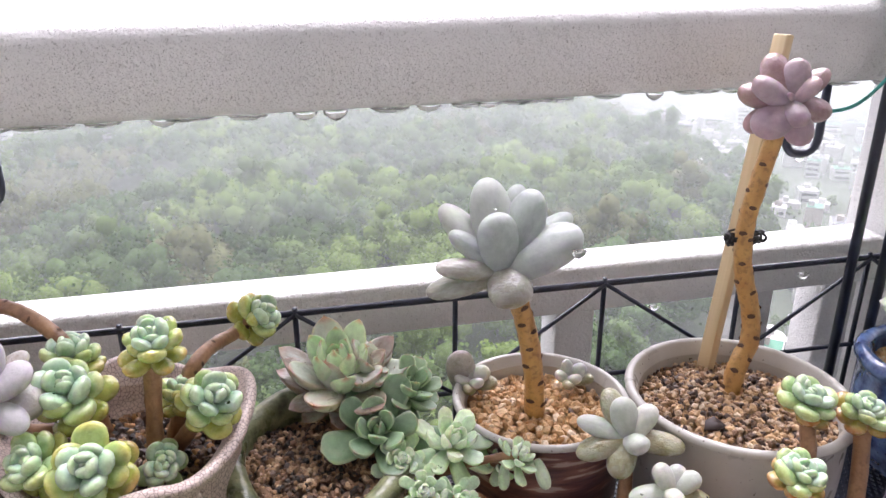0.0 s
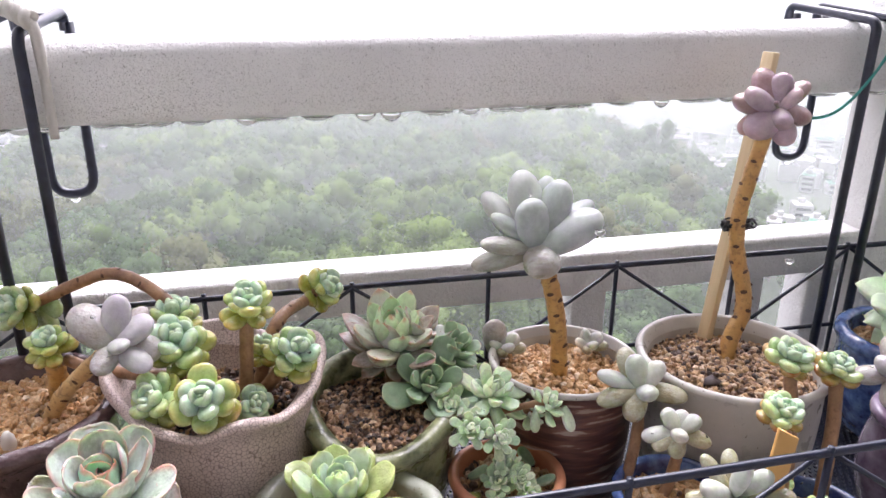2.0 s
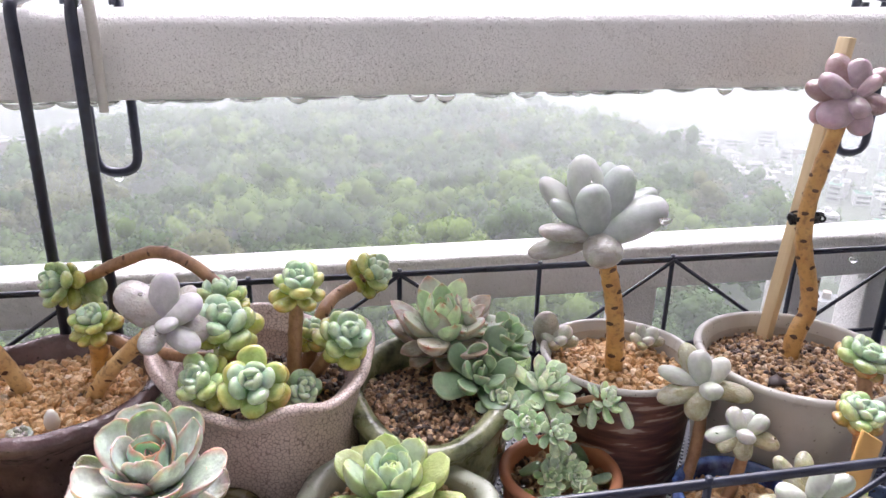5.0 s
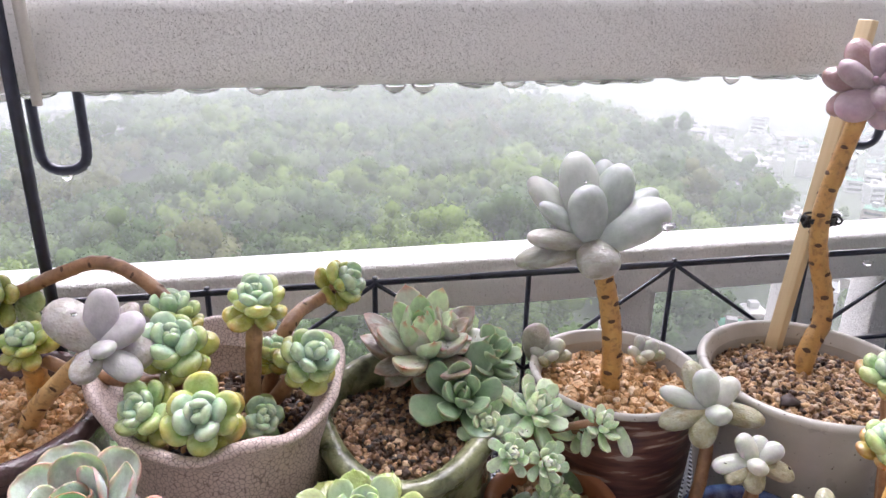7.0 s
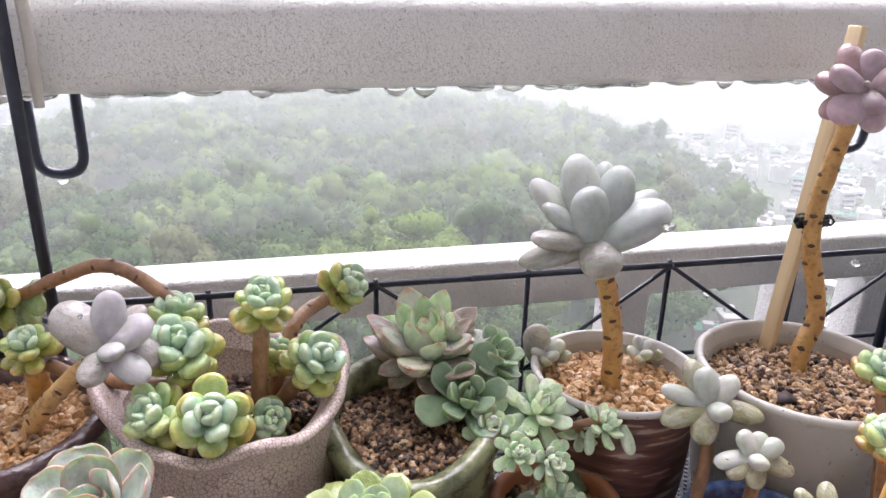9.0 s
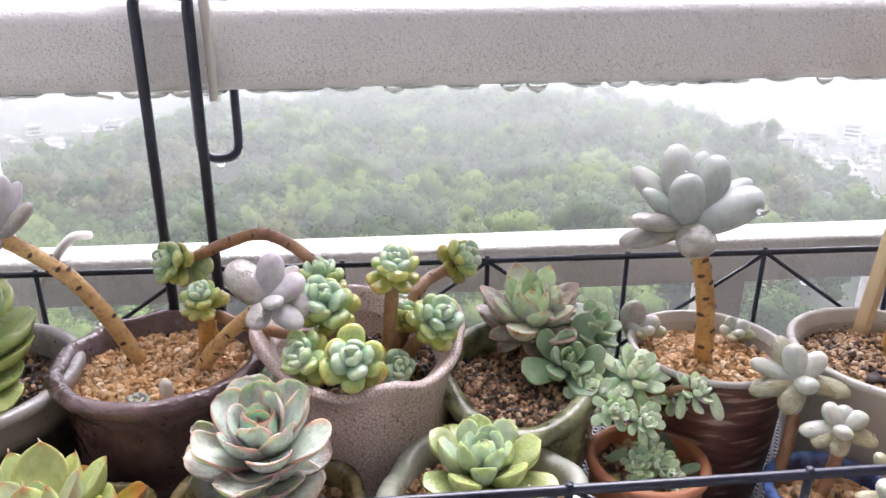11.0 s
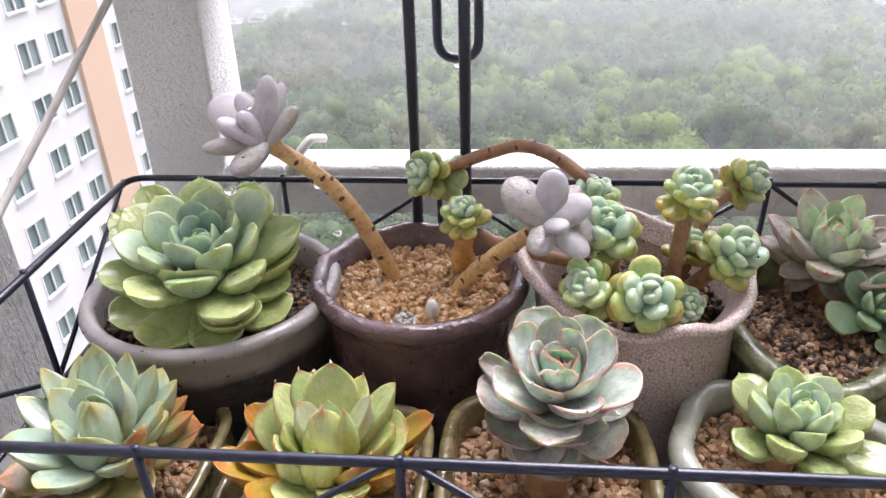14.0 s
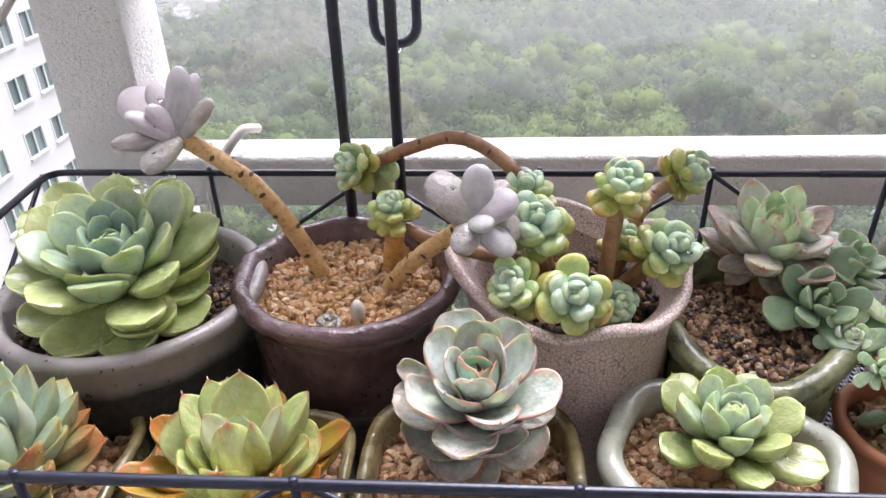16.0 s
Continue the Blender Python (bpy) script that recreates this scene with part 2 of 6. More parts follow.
def gravel_mat(name, dark):
    m = Mat(name, rough=0.5, coat=0.12)
    r = m.random(island=True)
    tan, orange, pale = (0.64, 0.43, 0.23, 1), (0.55, 0.31, 0.13, 1), (0.76, 0.62, 0.45, 1)
    if dark > 0.5:
        c = m.ramp(r, (0.0, (0.02, 0.014, 0.012, 1)), (0.35, (0.05, 0.028, 0.02, 1)), (0.6, (0.11, 0.058, 0.032, 1)), (0.82, (0.2, 0.11, 0.055, 1)), (0.95, orange), (1.0, (0.42, 0.29, 0.18, 1)))
    elif dark > 0.45:
        c = m.ramp(r, (0.0, (0.02, 0.014, 0.012, 1)), (0.2, (0.07, 0.042, 0.03, 1)), (0.42, (0.19, 0.105, 0.062, 1)), (0.66, (0.34, 0.20, 0.11, 1)), (0.88, (0.46, 0.29, 0.16, 1)), (1.0, (0.60, 0.44, 0.29, 1)))
    elif dark < 0:
        c = m.ramp(r, (0.0, (0.14, 0.08, 0.045, 1)), (0.1, (0.36, 0.205, 0.105, 1)), (0.4, (0.48, 0.30, 0.165, 1)), (0.65, (0.41, 0.225, 0.11, 1)), (0.85, (0.52, 0.36, 0.22, 1)), (1.0, (0.60, 0.48, 0.35, 1)))
    elif dark > 0.2:
        c = m.ramp(r, (0.0, (0.05, 0.03, 0.024, 1)), (0.18, (0.10, 0.058, 0.04, 1)), (0.34, (0.26, 0.14, 0.07, 1)), (0.55, tan), (0.8, (0.33, 0.19, 0.1, 1)), (1.0, pale))
    else:
        c = m.ramp(r, (0.0, (0.12, 0.07, 0.045, 1)), (0.07, orange), (0.35, tan), (0.6, (0.50, 0.27, 0.10, 1)), (0.85, tan), (1.0, pale))
    c = m.mix(1.0, c, m.ramp(m.noise(900, 3), (0.3, 0.72), (0.7, 1.2)), "MULTIPLY")
    m.color(c)
    m.bump(m.noise(1500, 3), 0.4, 0.0006)
    return m.m


GRAVEL = gravel_mat("tan_grit", 0.0)
GRAVEL_MIX = gravel_mat("mixed_grit", 0.4)
GRAVEL_DARK = gravel_mat("dark_grit", 0.8)
GRAVEL_DAMP = gravel_mat("damp_grit", 0.48)
GRAVEL_PALE = gravel_mat("pale_grit", -1)
m = Mat("bark_scar", rough=0.7)
m.color(m.mix(m.noise(900), (0.05, 0.025, 0.012, 1), (0.13, 0.06, 0.03, 1)))
SCAR = m.m


def stem_mat(name, a, b):
    m = Mat(name, rough=0.45, coat=0.15)
    c = m.mix(m.ramp(m.noise(70, 5, 0.65), (0.35, 0.0), (0.68, 1.0)), a, b)
    c = m.mix(m.math("MULTIPLY", m.ramp(m.noise(330, 4), (0.52, 0.0), (0.66, 1.0)), 0.5), c, (0.16, 0.075, 0.03, 1))
    m.color(c)
    m.bump(m.noise(300, 4), 0.5, 0.0012)
    return m.m


STEM_TAN = stem_mat("tan_stem", (0.66, 0.45, 0.20, 1), (0.50, 0.29, 0.11, 1))
STEM_OCHRE = stem_mat("ochre_stem", (0.56, 0.33, 0.10, 1), (0.42, 0.20, 0.055, 1))
STEM_BROWN = stem_mat("brown_stem", (0.36, 0.195, 0.092, 1), (0.19, 0.092, 0.045, 1))

# ---- balcony: railing, walls ----
def rail_beam(name, x0, x1, y0, y1, z0, z1, r, label, slope=0.0):
    me = box(name, (x0, y0, z0), (x1, y1, z1), PAINT, r, 4)
    for v in me.vertices:
        v.co.z += slope * v.co.x
    return tagged(new(name, me), label, "railing", kind="structure")


rail_beam("trim_rail_top", -0.3365, 0.56, 0.467, 0.545, 0.3205, 0.3755, 0.014, "thick off-white painted balcony handrail, wet with rain", 0.016)
rail_beam("trim_rail_top_end", -1.3, -0.3395, 0.4665, 0.546, 0.3195, 0.3765, 0.010, "end piece of the off-white handrail past a joint", 0.012)
rail_beam("trim_rail_middle", -0.335, 0.5075, 0.499, 0.537, 0.1555, 0.1940, 0.005, "off-white painted lower balcony rail, wet on top", 0.012)
rail_beam("trim_post_west", -0.389, -0.331, 0.5, 0.556, -1.0, 0.3140, 0.003, "square off-white painted railing post")
rail_beam("trim_post_east", 0.508, 0.60, 0.49, 0.55, -1.0, 0.40, 0.004, "square off-white painted railing post")
for i, x in enumerate((0.2325, 0.389, 0.468)):
    rail_beam("trim_baluster_%d" % (i + 1), x, x + 0.032, 0.512, 0.546, -1.0, 0.1565, 0.003, "off-white painted baluster under the lower rail")
tagged(new("wall_west", box("wall_west", (-0.56, -0.75, -1.0), (-0.434, 0.40, 1.7), PAINT_WALL, 0.002)), "white stippled side wall with rain runs", "wall", kind="structure")
# Unseen back wall and floor, added to shape the bounce light.
tagged(new("wall_south_unseen", box("wall_south_unseen", (-0.56, -0.87, -1.0), (2.2, -0.752, 2.6), INDOOR)), "unseen beige wall behind the view, added to bounce fill light", "wall", kind="structure")
tagged(new("floor", box("floor", (-0.56, -0.75, -1.1), (2.2, 0.56, -1.002), FLOORING)), "unseen balcony floor, kept dark grey to bounce less light", "floor", kind="structure")

# ---- wire planter rack hung on the rail ----
TRAY = 0.056
XS = [-0.383, -0.275, -0.170, -0.066, 0.0375, 0.1408, 0.2455, 0.350, 0.455, 0.560, 0.665]
YB, YF, ZT, ZM = 0.4605, 0.222, 0.1990, 0.127
rack = thing("planter_rack", (0, 0, 0), "black enamelled wire planter rack hung on the railing", "plant rack")


def sag(x, y):
    """The rack hangs a little lower at its front and at one end."""
    w = (YB - y) / (YB - YF)
    return (1 - w) * 0.0065 * (x - 0.05) + w * (0.0175 * x - 0.0092)


def rod(name, pts, r, parent=None, bends=0, label=""):
    line = [(x, y, z + (sag(x, y) if 0.12 < z < 0.21 else 0)) for x, y, z in (smooth_line(pts, bends) if bends else pts)]
    return part(name, tube(name, line, r, ENAMEL, 8), parent or rack, label=label)


def rounded(pts, r=0.012, steps=5):
    """A line with its corners rounded off."""
    out = [Vector(pts[0])]
    for a, b, c in zip(pts, pts[1:], pts[2:]):
        a, b, c = Vector(a), Vector(b), Vector(c)
        p, q = b + (a - b).normalized() * r, b + (c - b).normalized() * r
        for s in range(steps + 1):
            t = s / steps
            out.append(p * (1 - t) ** 2 + b * 2 * t * (1 - t) + q * t * t)
    out.append(Vector(pts[-1]))
    return out


ring = [(0.1, YB), (XS[0], YB), (XS[0], YF), (XS[-1], YF), (XS[-1], YB), (0.1001, YB)]
for nm, z, r in (("top_wire", ZT, 0.0023), ("middle_wire", ZM, 0.0017), ("bottom_wire", TRAY, 0.0023)):
    rod(nm, rounded([(x, y, z) for x, y in ring], 0.014), r)
XF = [-0.383, -0.262, -0.1605, -0.063] + XS[4:]
for y, out, row in ((YB, 0.0005, XS), (YF, -0.0005, XF)):
    for i, x in enumerate(row[1:-1]):
        rod("post", [(x, y + out, TRAY), (x, y + out, ZT + 0.0035)], 0.0018)
    for i, x in enumerate(row):
        for j in (i - 1, i + 1):
            if i % 2 == 0 and i > 0 and 0 <= j < len(row):
                rod("brace", [(x, y - out * 4, ZT), (row[j], y - out * 4, ZM)], 0.0015)
for x in (XS[0], XS[-1]):
    for y in (0.340,):
        rod("post", [(x, y, TRAY), (x, y, ZT + 0.0035)], 0.0018)
        rod("brace", [(x - 0.002, YB - 0.004, ZT), (x - 0.002, y, ZM)], 0.0015)
        rod("brace", [(x - 0.002, YF + 0.004, ZT), (x - 0.002, y, ZM)], 0.0015)
for x in XS[1:-1]:
    rod("tray_rib", [(x, YF, TRAY - 0.001), (x, YB, TRAY - 0.001)], 0.0014)
# expanded metal tray floor: two sets of crossing strands
V, Fc = [], []
step = 0.0052
for s in (1, -1):
    k = -0.7
    while k < 1.4:
        pts = []
        x0, y0, x1, y1 = k, YF, k + s * (YB - YF) * 0.62, YB
        lo, hi = XS[0] + 0.002, XS[-1] - 0.002
        t0, t1 = 0.0, 1.0
        for bound, sgn in ((lo, 1), (hi, -1)):
            a, b = sgn * (x0 - bound), sgn * (x1 - bound)
            if a < 0 and b < 0:
                t0 = 2
            elif a < 0:
                t0 = max(t0, a / (a - b))
            elif b < 0:
                t1 = min(t1, a / (a - b))
        if t0 < t1:
            p, q = Vector((x0 + (x1 - x0) * t0, y0 + (y1 - y0) * t0, TRAY)), Vector((x0 + (x1 - x0) * t1, y0 + (y1 - y0) * t1, TRAY))
            w = (q - p).cross(Vector((0, 0, 1))).normalized() * 0.0010
            h = Vector((0, 0, 0.0009))
            o = len(V)
            V += [p - w - h, p + w - h, p + w + h, p - w + h, q - w - h, q + w - h, q + w + h, q - w + h]
            Fc += [(o, o + 1, o + 5, o + 4), (o + 1, o + 2, o + 6, o + 5), (o + 2, o + 3, o + 7, o + 6), (o + 3, o, o + 4, o + 7)]
        k += step
part("tray_mesh", mesh("tray_mesh", V, Fc, None, ENAMEL, False), rack, label="black expanded metal tray floor")


def hanger(xa, xb, xu, up=0.0):
    """Two bars that rise from the rack, bend over the handrail and end behind it; a U-shaped hook hangs behind."""
    for x in (xa, xb):
        rod("hanger_bar", rounded([(x, YB - 0.0065, TRAY), (x, YB - 0.0065, 0.3775 + up), (x, 0.556, 0.3870 + up), (x, 0.556, 0.374 + up)], 0.009), 0.0036)
    u = [(xu - 0.015, 0.556, 0.380 + up), (xu - 0.015, 0.556, 0.254 + up * 0.6), (xu + 0.015, 0.556, 0.254 + up * 0.6), (xu + 0.015, 0.556, 0.380 + up)]
    rod("hanger_hook", rounded(u, 0.0145), 0.0036)
    rod("hanger_cross", [(xa, 0.545, 0.3860 + up), (xu + 0.015, 0.555, 0.3820 + up)], 0.003)


hanger(-0.1840, -0.1520, -0.164)
hanger(0.434, 0.462, 0.457, 0.006)
# Unseen slab and side wall, added to hold sky light off the plants.
tagged(new("ceiling", box("ceiling", (-0.56, -0.75, 1.702), (2.2, 0.42, 1.85), INDOOR)), "unseen beige slab overhead, added to block sky light", "ceiling", kind="structure")
tagged(new("wall_east_unseen", box("wall_east_unseen", (2.202, -0.87, -1.0), (2.32, 0.40, 2.6), INDOOR)), "unseen beige side wall, added to block side light", "wall", kind="structure")

# ---- leaves ----
# width and thickness along the leaf (fractions of its length), flatness of the upper side, upward bend, margin lift
SHAPES = {
    "spoon": ((.68, .375, .16, .972), [(0, .12), (.4, .19), (.72, .165), (.9, .09), (1, 0)], .42, .16, .05),
    "cup": ((.64, .45, .20, .968), [(0, .09), (.4, .12), (.75, .10), (.92, .055), (1, 0)], .3, .26, .09),
    "spade": ((.52, .375, .20, .82), [(0, .13), (.4, .21), (.72, .175), (.9, .085), (1, 0)], .5, .19, .03),
    "blade": ((.40, .31, .20, .74), [(0, .12), (.4, .18), (.72, .14), (.9, .065), (1, 0)], .45, .13, .05),
    "point": ([(0, .19), (.22, .26), (.45, .315), (.66, .31), (.82, .215), (.93, .095), (.975, .03), (1, 0)], [(0, .13), (.4, .175), (.75, .135), (.92, .06), (1, 0)], .65, .14, .05),
    "obov": ([(0, .24), (.25, .33), (.5, .40), (.72, .42), (.86, .375), (.94, .25), (.98, .09), (1, 0)], [(0, .13), (.4, .18), (.75, .15), (.92, .07), (1, 0)], .30, .32, .06),
    "ovate": ([(0, .27), (.25, .355), (.5, .40), (.7, .385), (.85, .285), (.94, .14), (.98, .05), (1, 0)], [(0, .13), (.4, .19), (.72, .15), (.9, .07), (1, 0)], .35, .28, .04),
    "wedge": ([(0, .21), (.3, .30), (.55, .355), (.75, .37), (.87, .31), (.94, .18), (.975, .06), (1, 0)], [(0, .14), (.4, .235), (.72, .22), (.88, .135), (.95, .065), (1, 0)], .40, .22, .05),
    "egg": ((), (), .85, .03, 0),
    "chub": ((), (), .72, .08, .01),
    "finger": ((), (), .85, .05, 0),
    "bead": ((), (), .72, .12, 0),
}
LEAVES = {}
BEADED = []
WET = random.Random(77)


def plump(u, top, wide, base):
    """A rounded outline: widest at top, a round tip, and a narrower foot."""
    if u > top:
        return wide * math.sqrt(max(0.0, 1 - ((u - top) / (1 - top)) ** 2.5))
    return base + (wide - base) * (1 - ((top - u) / top) ** 2.0)


def blunt(u, top, wide, base, tip):
    """A rounded blade that closes to a small point past tip."""
    if u <= tip:
        return plump(u, top, wide, base)
    return plump(tip, top, wide, base) * (1 - (u - tip) / (1 - tip)) ** 1.25


HALF = {"wedge": .37, "obov": .42, "ovate": .40, "point": .315, "spade": .375, "cup": .45, "egg": .38}
ROUND = {"chub": ((.60, .36, .18), (.60, .26, .14)), "egg": ((.53, .38, .25), (.54, .30, .19)), "finger": ((.6, .26, .15), (.6, .215, .12)), "bead": ((.60, .335, .16), (.62, .27, .12))}


def spread(table, u):
    """A smooth curve through the table's points."""
    for i, ((a, p), (b, q)) in enumerate(zip(table, table[1:])):
        if u <= b:
            h = b - a
            m0 = (q - p) / h if i == 0 else (q - table[i - 1][1]) / (b - table[i - 1][0])
            m1 = (q - p) / h if i + 2 == len(table) else (table[i + 2][1] - p) / (table[i + 2][0] - a)
            t = (u - a) / h
            return (2 * t ** 3 - 3 * t * t + 1) * p + (t ** 3 - 2 * t * t + t) * h * m0 + (3 * t * t - 2 * t ** 3) * q + (t ** 3 - t * t) * h * m1
    return table[-1][1]


def leaf_mesh(shape, mat, turn=0):
    """A fleshy leaf of length 1 along y, its upper side to z; three bodies of each kind."""
    key = (shape, mat.name, turn % 3)
    if key in LEAVES:
        return LEAVES[key]
    wt, tt, flat, bend, lift = SHAPES[shape]
    n, segs = 14, 16
    verts, uvs, faces = [], [], []
    ws = [0, .05, .14, .25, .38, .52, .65, .76, .84, .90, .94, .965, .98, .992]
    sway = (0.0, 0.05, -0.04)[turn % 3]
    for u in ws:
        w, th = (plump(u, *ROUND[shape][0]), plump(u, *ROUND[shape][1])) if shape in ROUND else (blunt(u, *wt) if len(wt) == 4 else spread(wt, u), spread(tt, u))
        for k in range(segs):
            a = 2 * math.pi * k / segs
            x, s = math.cos(a), math.sin(a)
            z = s * th * (flat if s > 0 else 1.0)
            z += lift * (abs(x) ** 2.2) * min(1, u * 2) * (w / 0.34) + bend * u * u
            if shape == "cup":
                z += 0.035 * math.sin(u * 9 + x * 3 + turn * 2) * abs(x) * u
            verts.append((x * w + sway * u * u, u, z))
            uvs.append((0.5 + 0.5 * x, u))
    verts += [(0, -0.01, 0), (sway, 1.0, bend + (0.045 if shape not in ("egg", "finger", "bead", "chub") else 0))]
    uvs += [(0.5, 0), (0.5, 1)]
    for i in range(n - 1):
        for k in range(segs):
            a, b = i * segs + k, i * segs + (k + 1) % segs
            faces.append((a, b, b + segs, a + segs))
    for k in range(segs):
        faces.append(((k + 1) % segs, k, n * segs))
        faces.append(((n - 1) * segs + k, (n - 1) * segs + (k + 1) % segs, n * segs + 1))
    LEAVES[key] = mesh("leaf_" + shape, verts, faces, uvs, mat)
    return LEAVES[key]


def put_leaf(plant, shape, mat, base, way, up, length, wide=1.0, thick=1.0, turn=0, label=""):
    y = Vector(way).normalized()
    z = Vector(up)
    z = (z - y * z.dot(y)).normalized() if (z - y * z.dot(y)).length > 1e-4 else y.orthogonal()
    x = y.cross(z)
    rot = Matrix((x, y, z)).transposed().to_4x4()
    m = Matrix.Translation(Vector(base)) @ rot @ Matrix.Diagonal((length * wide, length, length * thick, 1))
    if WET.random() < 0.15 and length > 0.015 and len(BEADED) < 260:
        u, v = WET.uniform(0.45, 0.85), WET.uniform(-0.15, 0.15)
        flat, bend = SHAPES[shape][2], SHAPES[shape][3]
        th = plump(u, *ROUND[shape][1]) if shape in ROUND else spread(SHAPES[shape][1], u)
        BEADED.append((Vector(plant.location) + m @ Vector((v, u, th * flat + bend * u * u)), (m.to_3x3() @ Vector((0, 0, 1))).normalized()))
    return part("leaf", leaf_mesh(shape, mat, turn), plant, m, label)


FULL = [(4, 76, .20, 2, .06), (5, 64, .38, 2, .02), (6, 50, .62, 2, -.05), (7, 35, .84, 1, -.13), (8, 18, .96, 1, -.22), (8, -4, 1.0, 1, -.32), (8, -26, 1.0, 0, -.44)]
CUPS = [(3, 70, .30, 2, .04), (4, 52, .56, 2, .0), (5, 32, .82, 1, -.08), (6, 10, 1.0, 1, -.18), (5, -14, .9, 0, -.30)]
BEADS = [(3, 82, .42, 2, .22), (4, 68, .62, 2, .14), (5, 50, .84, 2, .0), (6, 28, .98, 1, -.18), (6, 0, 1.0, 0, -.42)]
SMALL = [(3, 74, .36, 1, .05), (4, 56, .62, 1, .0), (5, 34, .9, 1, -.10), (6, 10, 1.0, 0, -.22), (5, -12, .95, 0, -.34)]
TUFT = [(4, 72, .40, 2, .05), (5, 52, .66, 2, .0), (6, 30, .9, 1, -.10), (7, 6, 1.0, 0, -.24)]


def tiers(plant, at, axis, size, rows, shape, mats, wide=1.0, thick=1.0, seed=1, spin=0.0, roll=0.25):
    """A rosette built ring by ring: each row is its count of leaves, their rise, length, skin and height."""
    rnd = random.Random(seed)
    ax = Vector(axis).normalized()
    e1 = ax.orthogonal().normalized()
    e2 = ax.cross(e1)
    for j, (count, rise, long, skin, dz) in enumerate(rows):
        turn = spin + j * 1.1
        for k in range(count):
            a = turn + 2 * math.pi * (k + rnd.uniform(-0.22, 0.22)) / count
            el = radians(rise + rnd.uniform(-11, 11))
            out = e1 * math.cos(a) + e2 * math.sin(a)
            way = out * math.cos(el) + ax * math.sin(el)
            up = ax * math.cos(el) - out * math.sin(el) + out.cross(ax) * rnd.uniform(-roll, roll)
            base = Vector(at) + ax * size * dz + out * size * 0.05
            put_leaf(plant, shape, mats[min(skin, len(mats) - 1)], base, way, up, size * long * rnd.uniform(0.86, 1.12), wide * rnd.uniform(0.88, 1.12), thick, k + j)


def whorl(plant, at, axis, count, small, large, rise, fall, shape, mats, ratio, thick=1.0, drop=0.012, seed=1, bend=0.9, skins=(0.4, 0.75)):
    """A rosette in a spiral: leaves grow from small at the heart to large at the rim and sink from rise to fall."""
    rnd = random.Random(seed)
    ax = Vector(axis).normalized()
    e1 = ax.orthogonal().normalized()
    e2 = ax.cross(e1)
    for i in range(count):
        f = i / (count - 1)
        a = seed + i * 2.39996 + rnd.uniform(-0.1, 0.1)
        el = radians(rise + (fall - rise) * f ** bend + rnd.uniform(-4, 4))
        out = e1 * math.cos(a) + e2 * math.sin(a)
        up = ax * math.cos(el) - out * math.sin(el) + out.cross(ax) * rnd.uniform(-0.12, 0.12)
        length = (small + (large - small) * f ** 0.85) * rnd.uniform(0.93, 1.07)
        k = ratio * rnd.uniform(0.92, 1.08) / (2 * HALF[shape])
        skin = 2 if f < skins[0] else 1 if f < skins[1] else 0
        put_leaf(plant, shape, mats[min(skin, len(mats) - 1)], Vector(at) - ax * drop * f + out * 0.004 * f, out * math.cos(el) + ax * math.sin(el), up, length, k, thick, i)


def head(plant, at, rows, shape, mat, size):
    """A head of egg-shaped leaves: each row is its way (x, y, z), length, width and the shade of its skin."""
    for i, (x, y, z, length, wide, shade) in enumerate(rows):
        w = Vector((x, y, z)).normalized()
        put_leaf(plant, shape, mat[shade], Vector(at) + w * 0.004, w, Vector((0, -0.45, 1)), length * size, wide, wide, i)


def leafy(plant, at, axis, rows, shape, mats, thick=1.0, drop=0.0, wide=1.0):
    """Leaves set one by one round an axis: each row is its way (x, y, z), length and width in millimetres, and its skin."""
    ax = Vector(axis).normalized()
    for i, (x, y, z, length, width, skin) in enumerate(rows):
        w = Vector((x, y, z)).normalized()
        k = wide * width / (length * 2 * HALF[shape])
        put_leaf(plant, shape, mats[skin], Vector(at) - ax * drop * (1 - w.dot(ax)), w, ax, length * 0.001, k, thick * (k if shape == "egg" else 0.75 + 0.75 * k), i)


def stem(plant, name, pts, radius, mat, scars=0, seed=1, label=""):
    line = smooth_line(pts, 7)
    st = part(name, tube(name, line, radius, mat, 14, 0.16, seed), plant, label=label)
    if scars:
        rnd = random.Random(seed)
        r0, r1 = radius if isinstance(radius, tuple) else (radius, radius)
        data = []
        for k in range(scars):
            t = 0.06 + 0.9 * (k + rnd.uniform(-0.25, 0.25)) / scars
            i = min(max(int(t * (len(line) - 1)), 1), len(line) - 2)
            d = (line[i + 1] - line[i - 1]).normalized()
            s = d.orthogonal().normalized()
            u = d.cross(s)
            a = k * 2.4 + rnd.uniform(-0.3, 0.3)
            o = s * math.cos(a) + u * math.sin(a)
            r = r0 + (r1 - r0) * t
            c = line[i] + o * r * 0.93
            tang = d.cross(o)
            vs = [c + (tang * math.cos(b) * 0.46 + d * math.sin(b) * 0.26) * r * rnd.uniform(0.8, 1.15) + o * r * 0.10 for b in [2 * math.pi * q / 8 for q in range(8)]]
            vs.append(c + o * r * 0.2)
            data.append((vs, [(q, (q + 1) % 8, 8) for q in range(8)], [(0, 0)] * 9))
        v, f, u = joined(*data)
        part("leaf_scar", mesh("leaf_scar", v, f, u, SCAR), st, label="dark brown leaf scars")
    return st


# ---- pots and grit ----
ICO = bmesh.new()
bmesh.ops.create_icosphere(ICO, subdivisions=2, radius=1)
ICO_V = np.array([v.co[:] for v in ICO.verts])
ICO_F = np.array([[v.index for v in f.verts] for f in ICO.faces])
ICO.free()
BIT = bmesh.new()
bmesh.ops.create_icosphere(BIT, subdivisions=1, radius=1)
BIT_V = np.array([v.co[:] for v in BIT.verts])
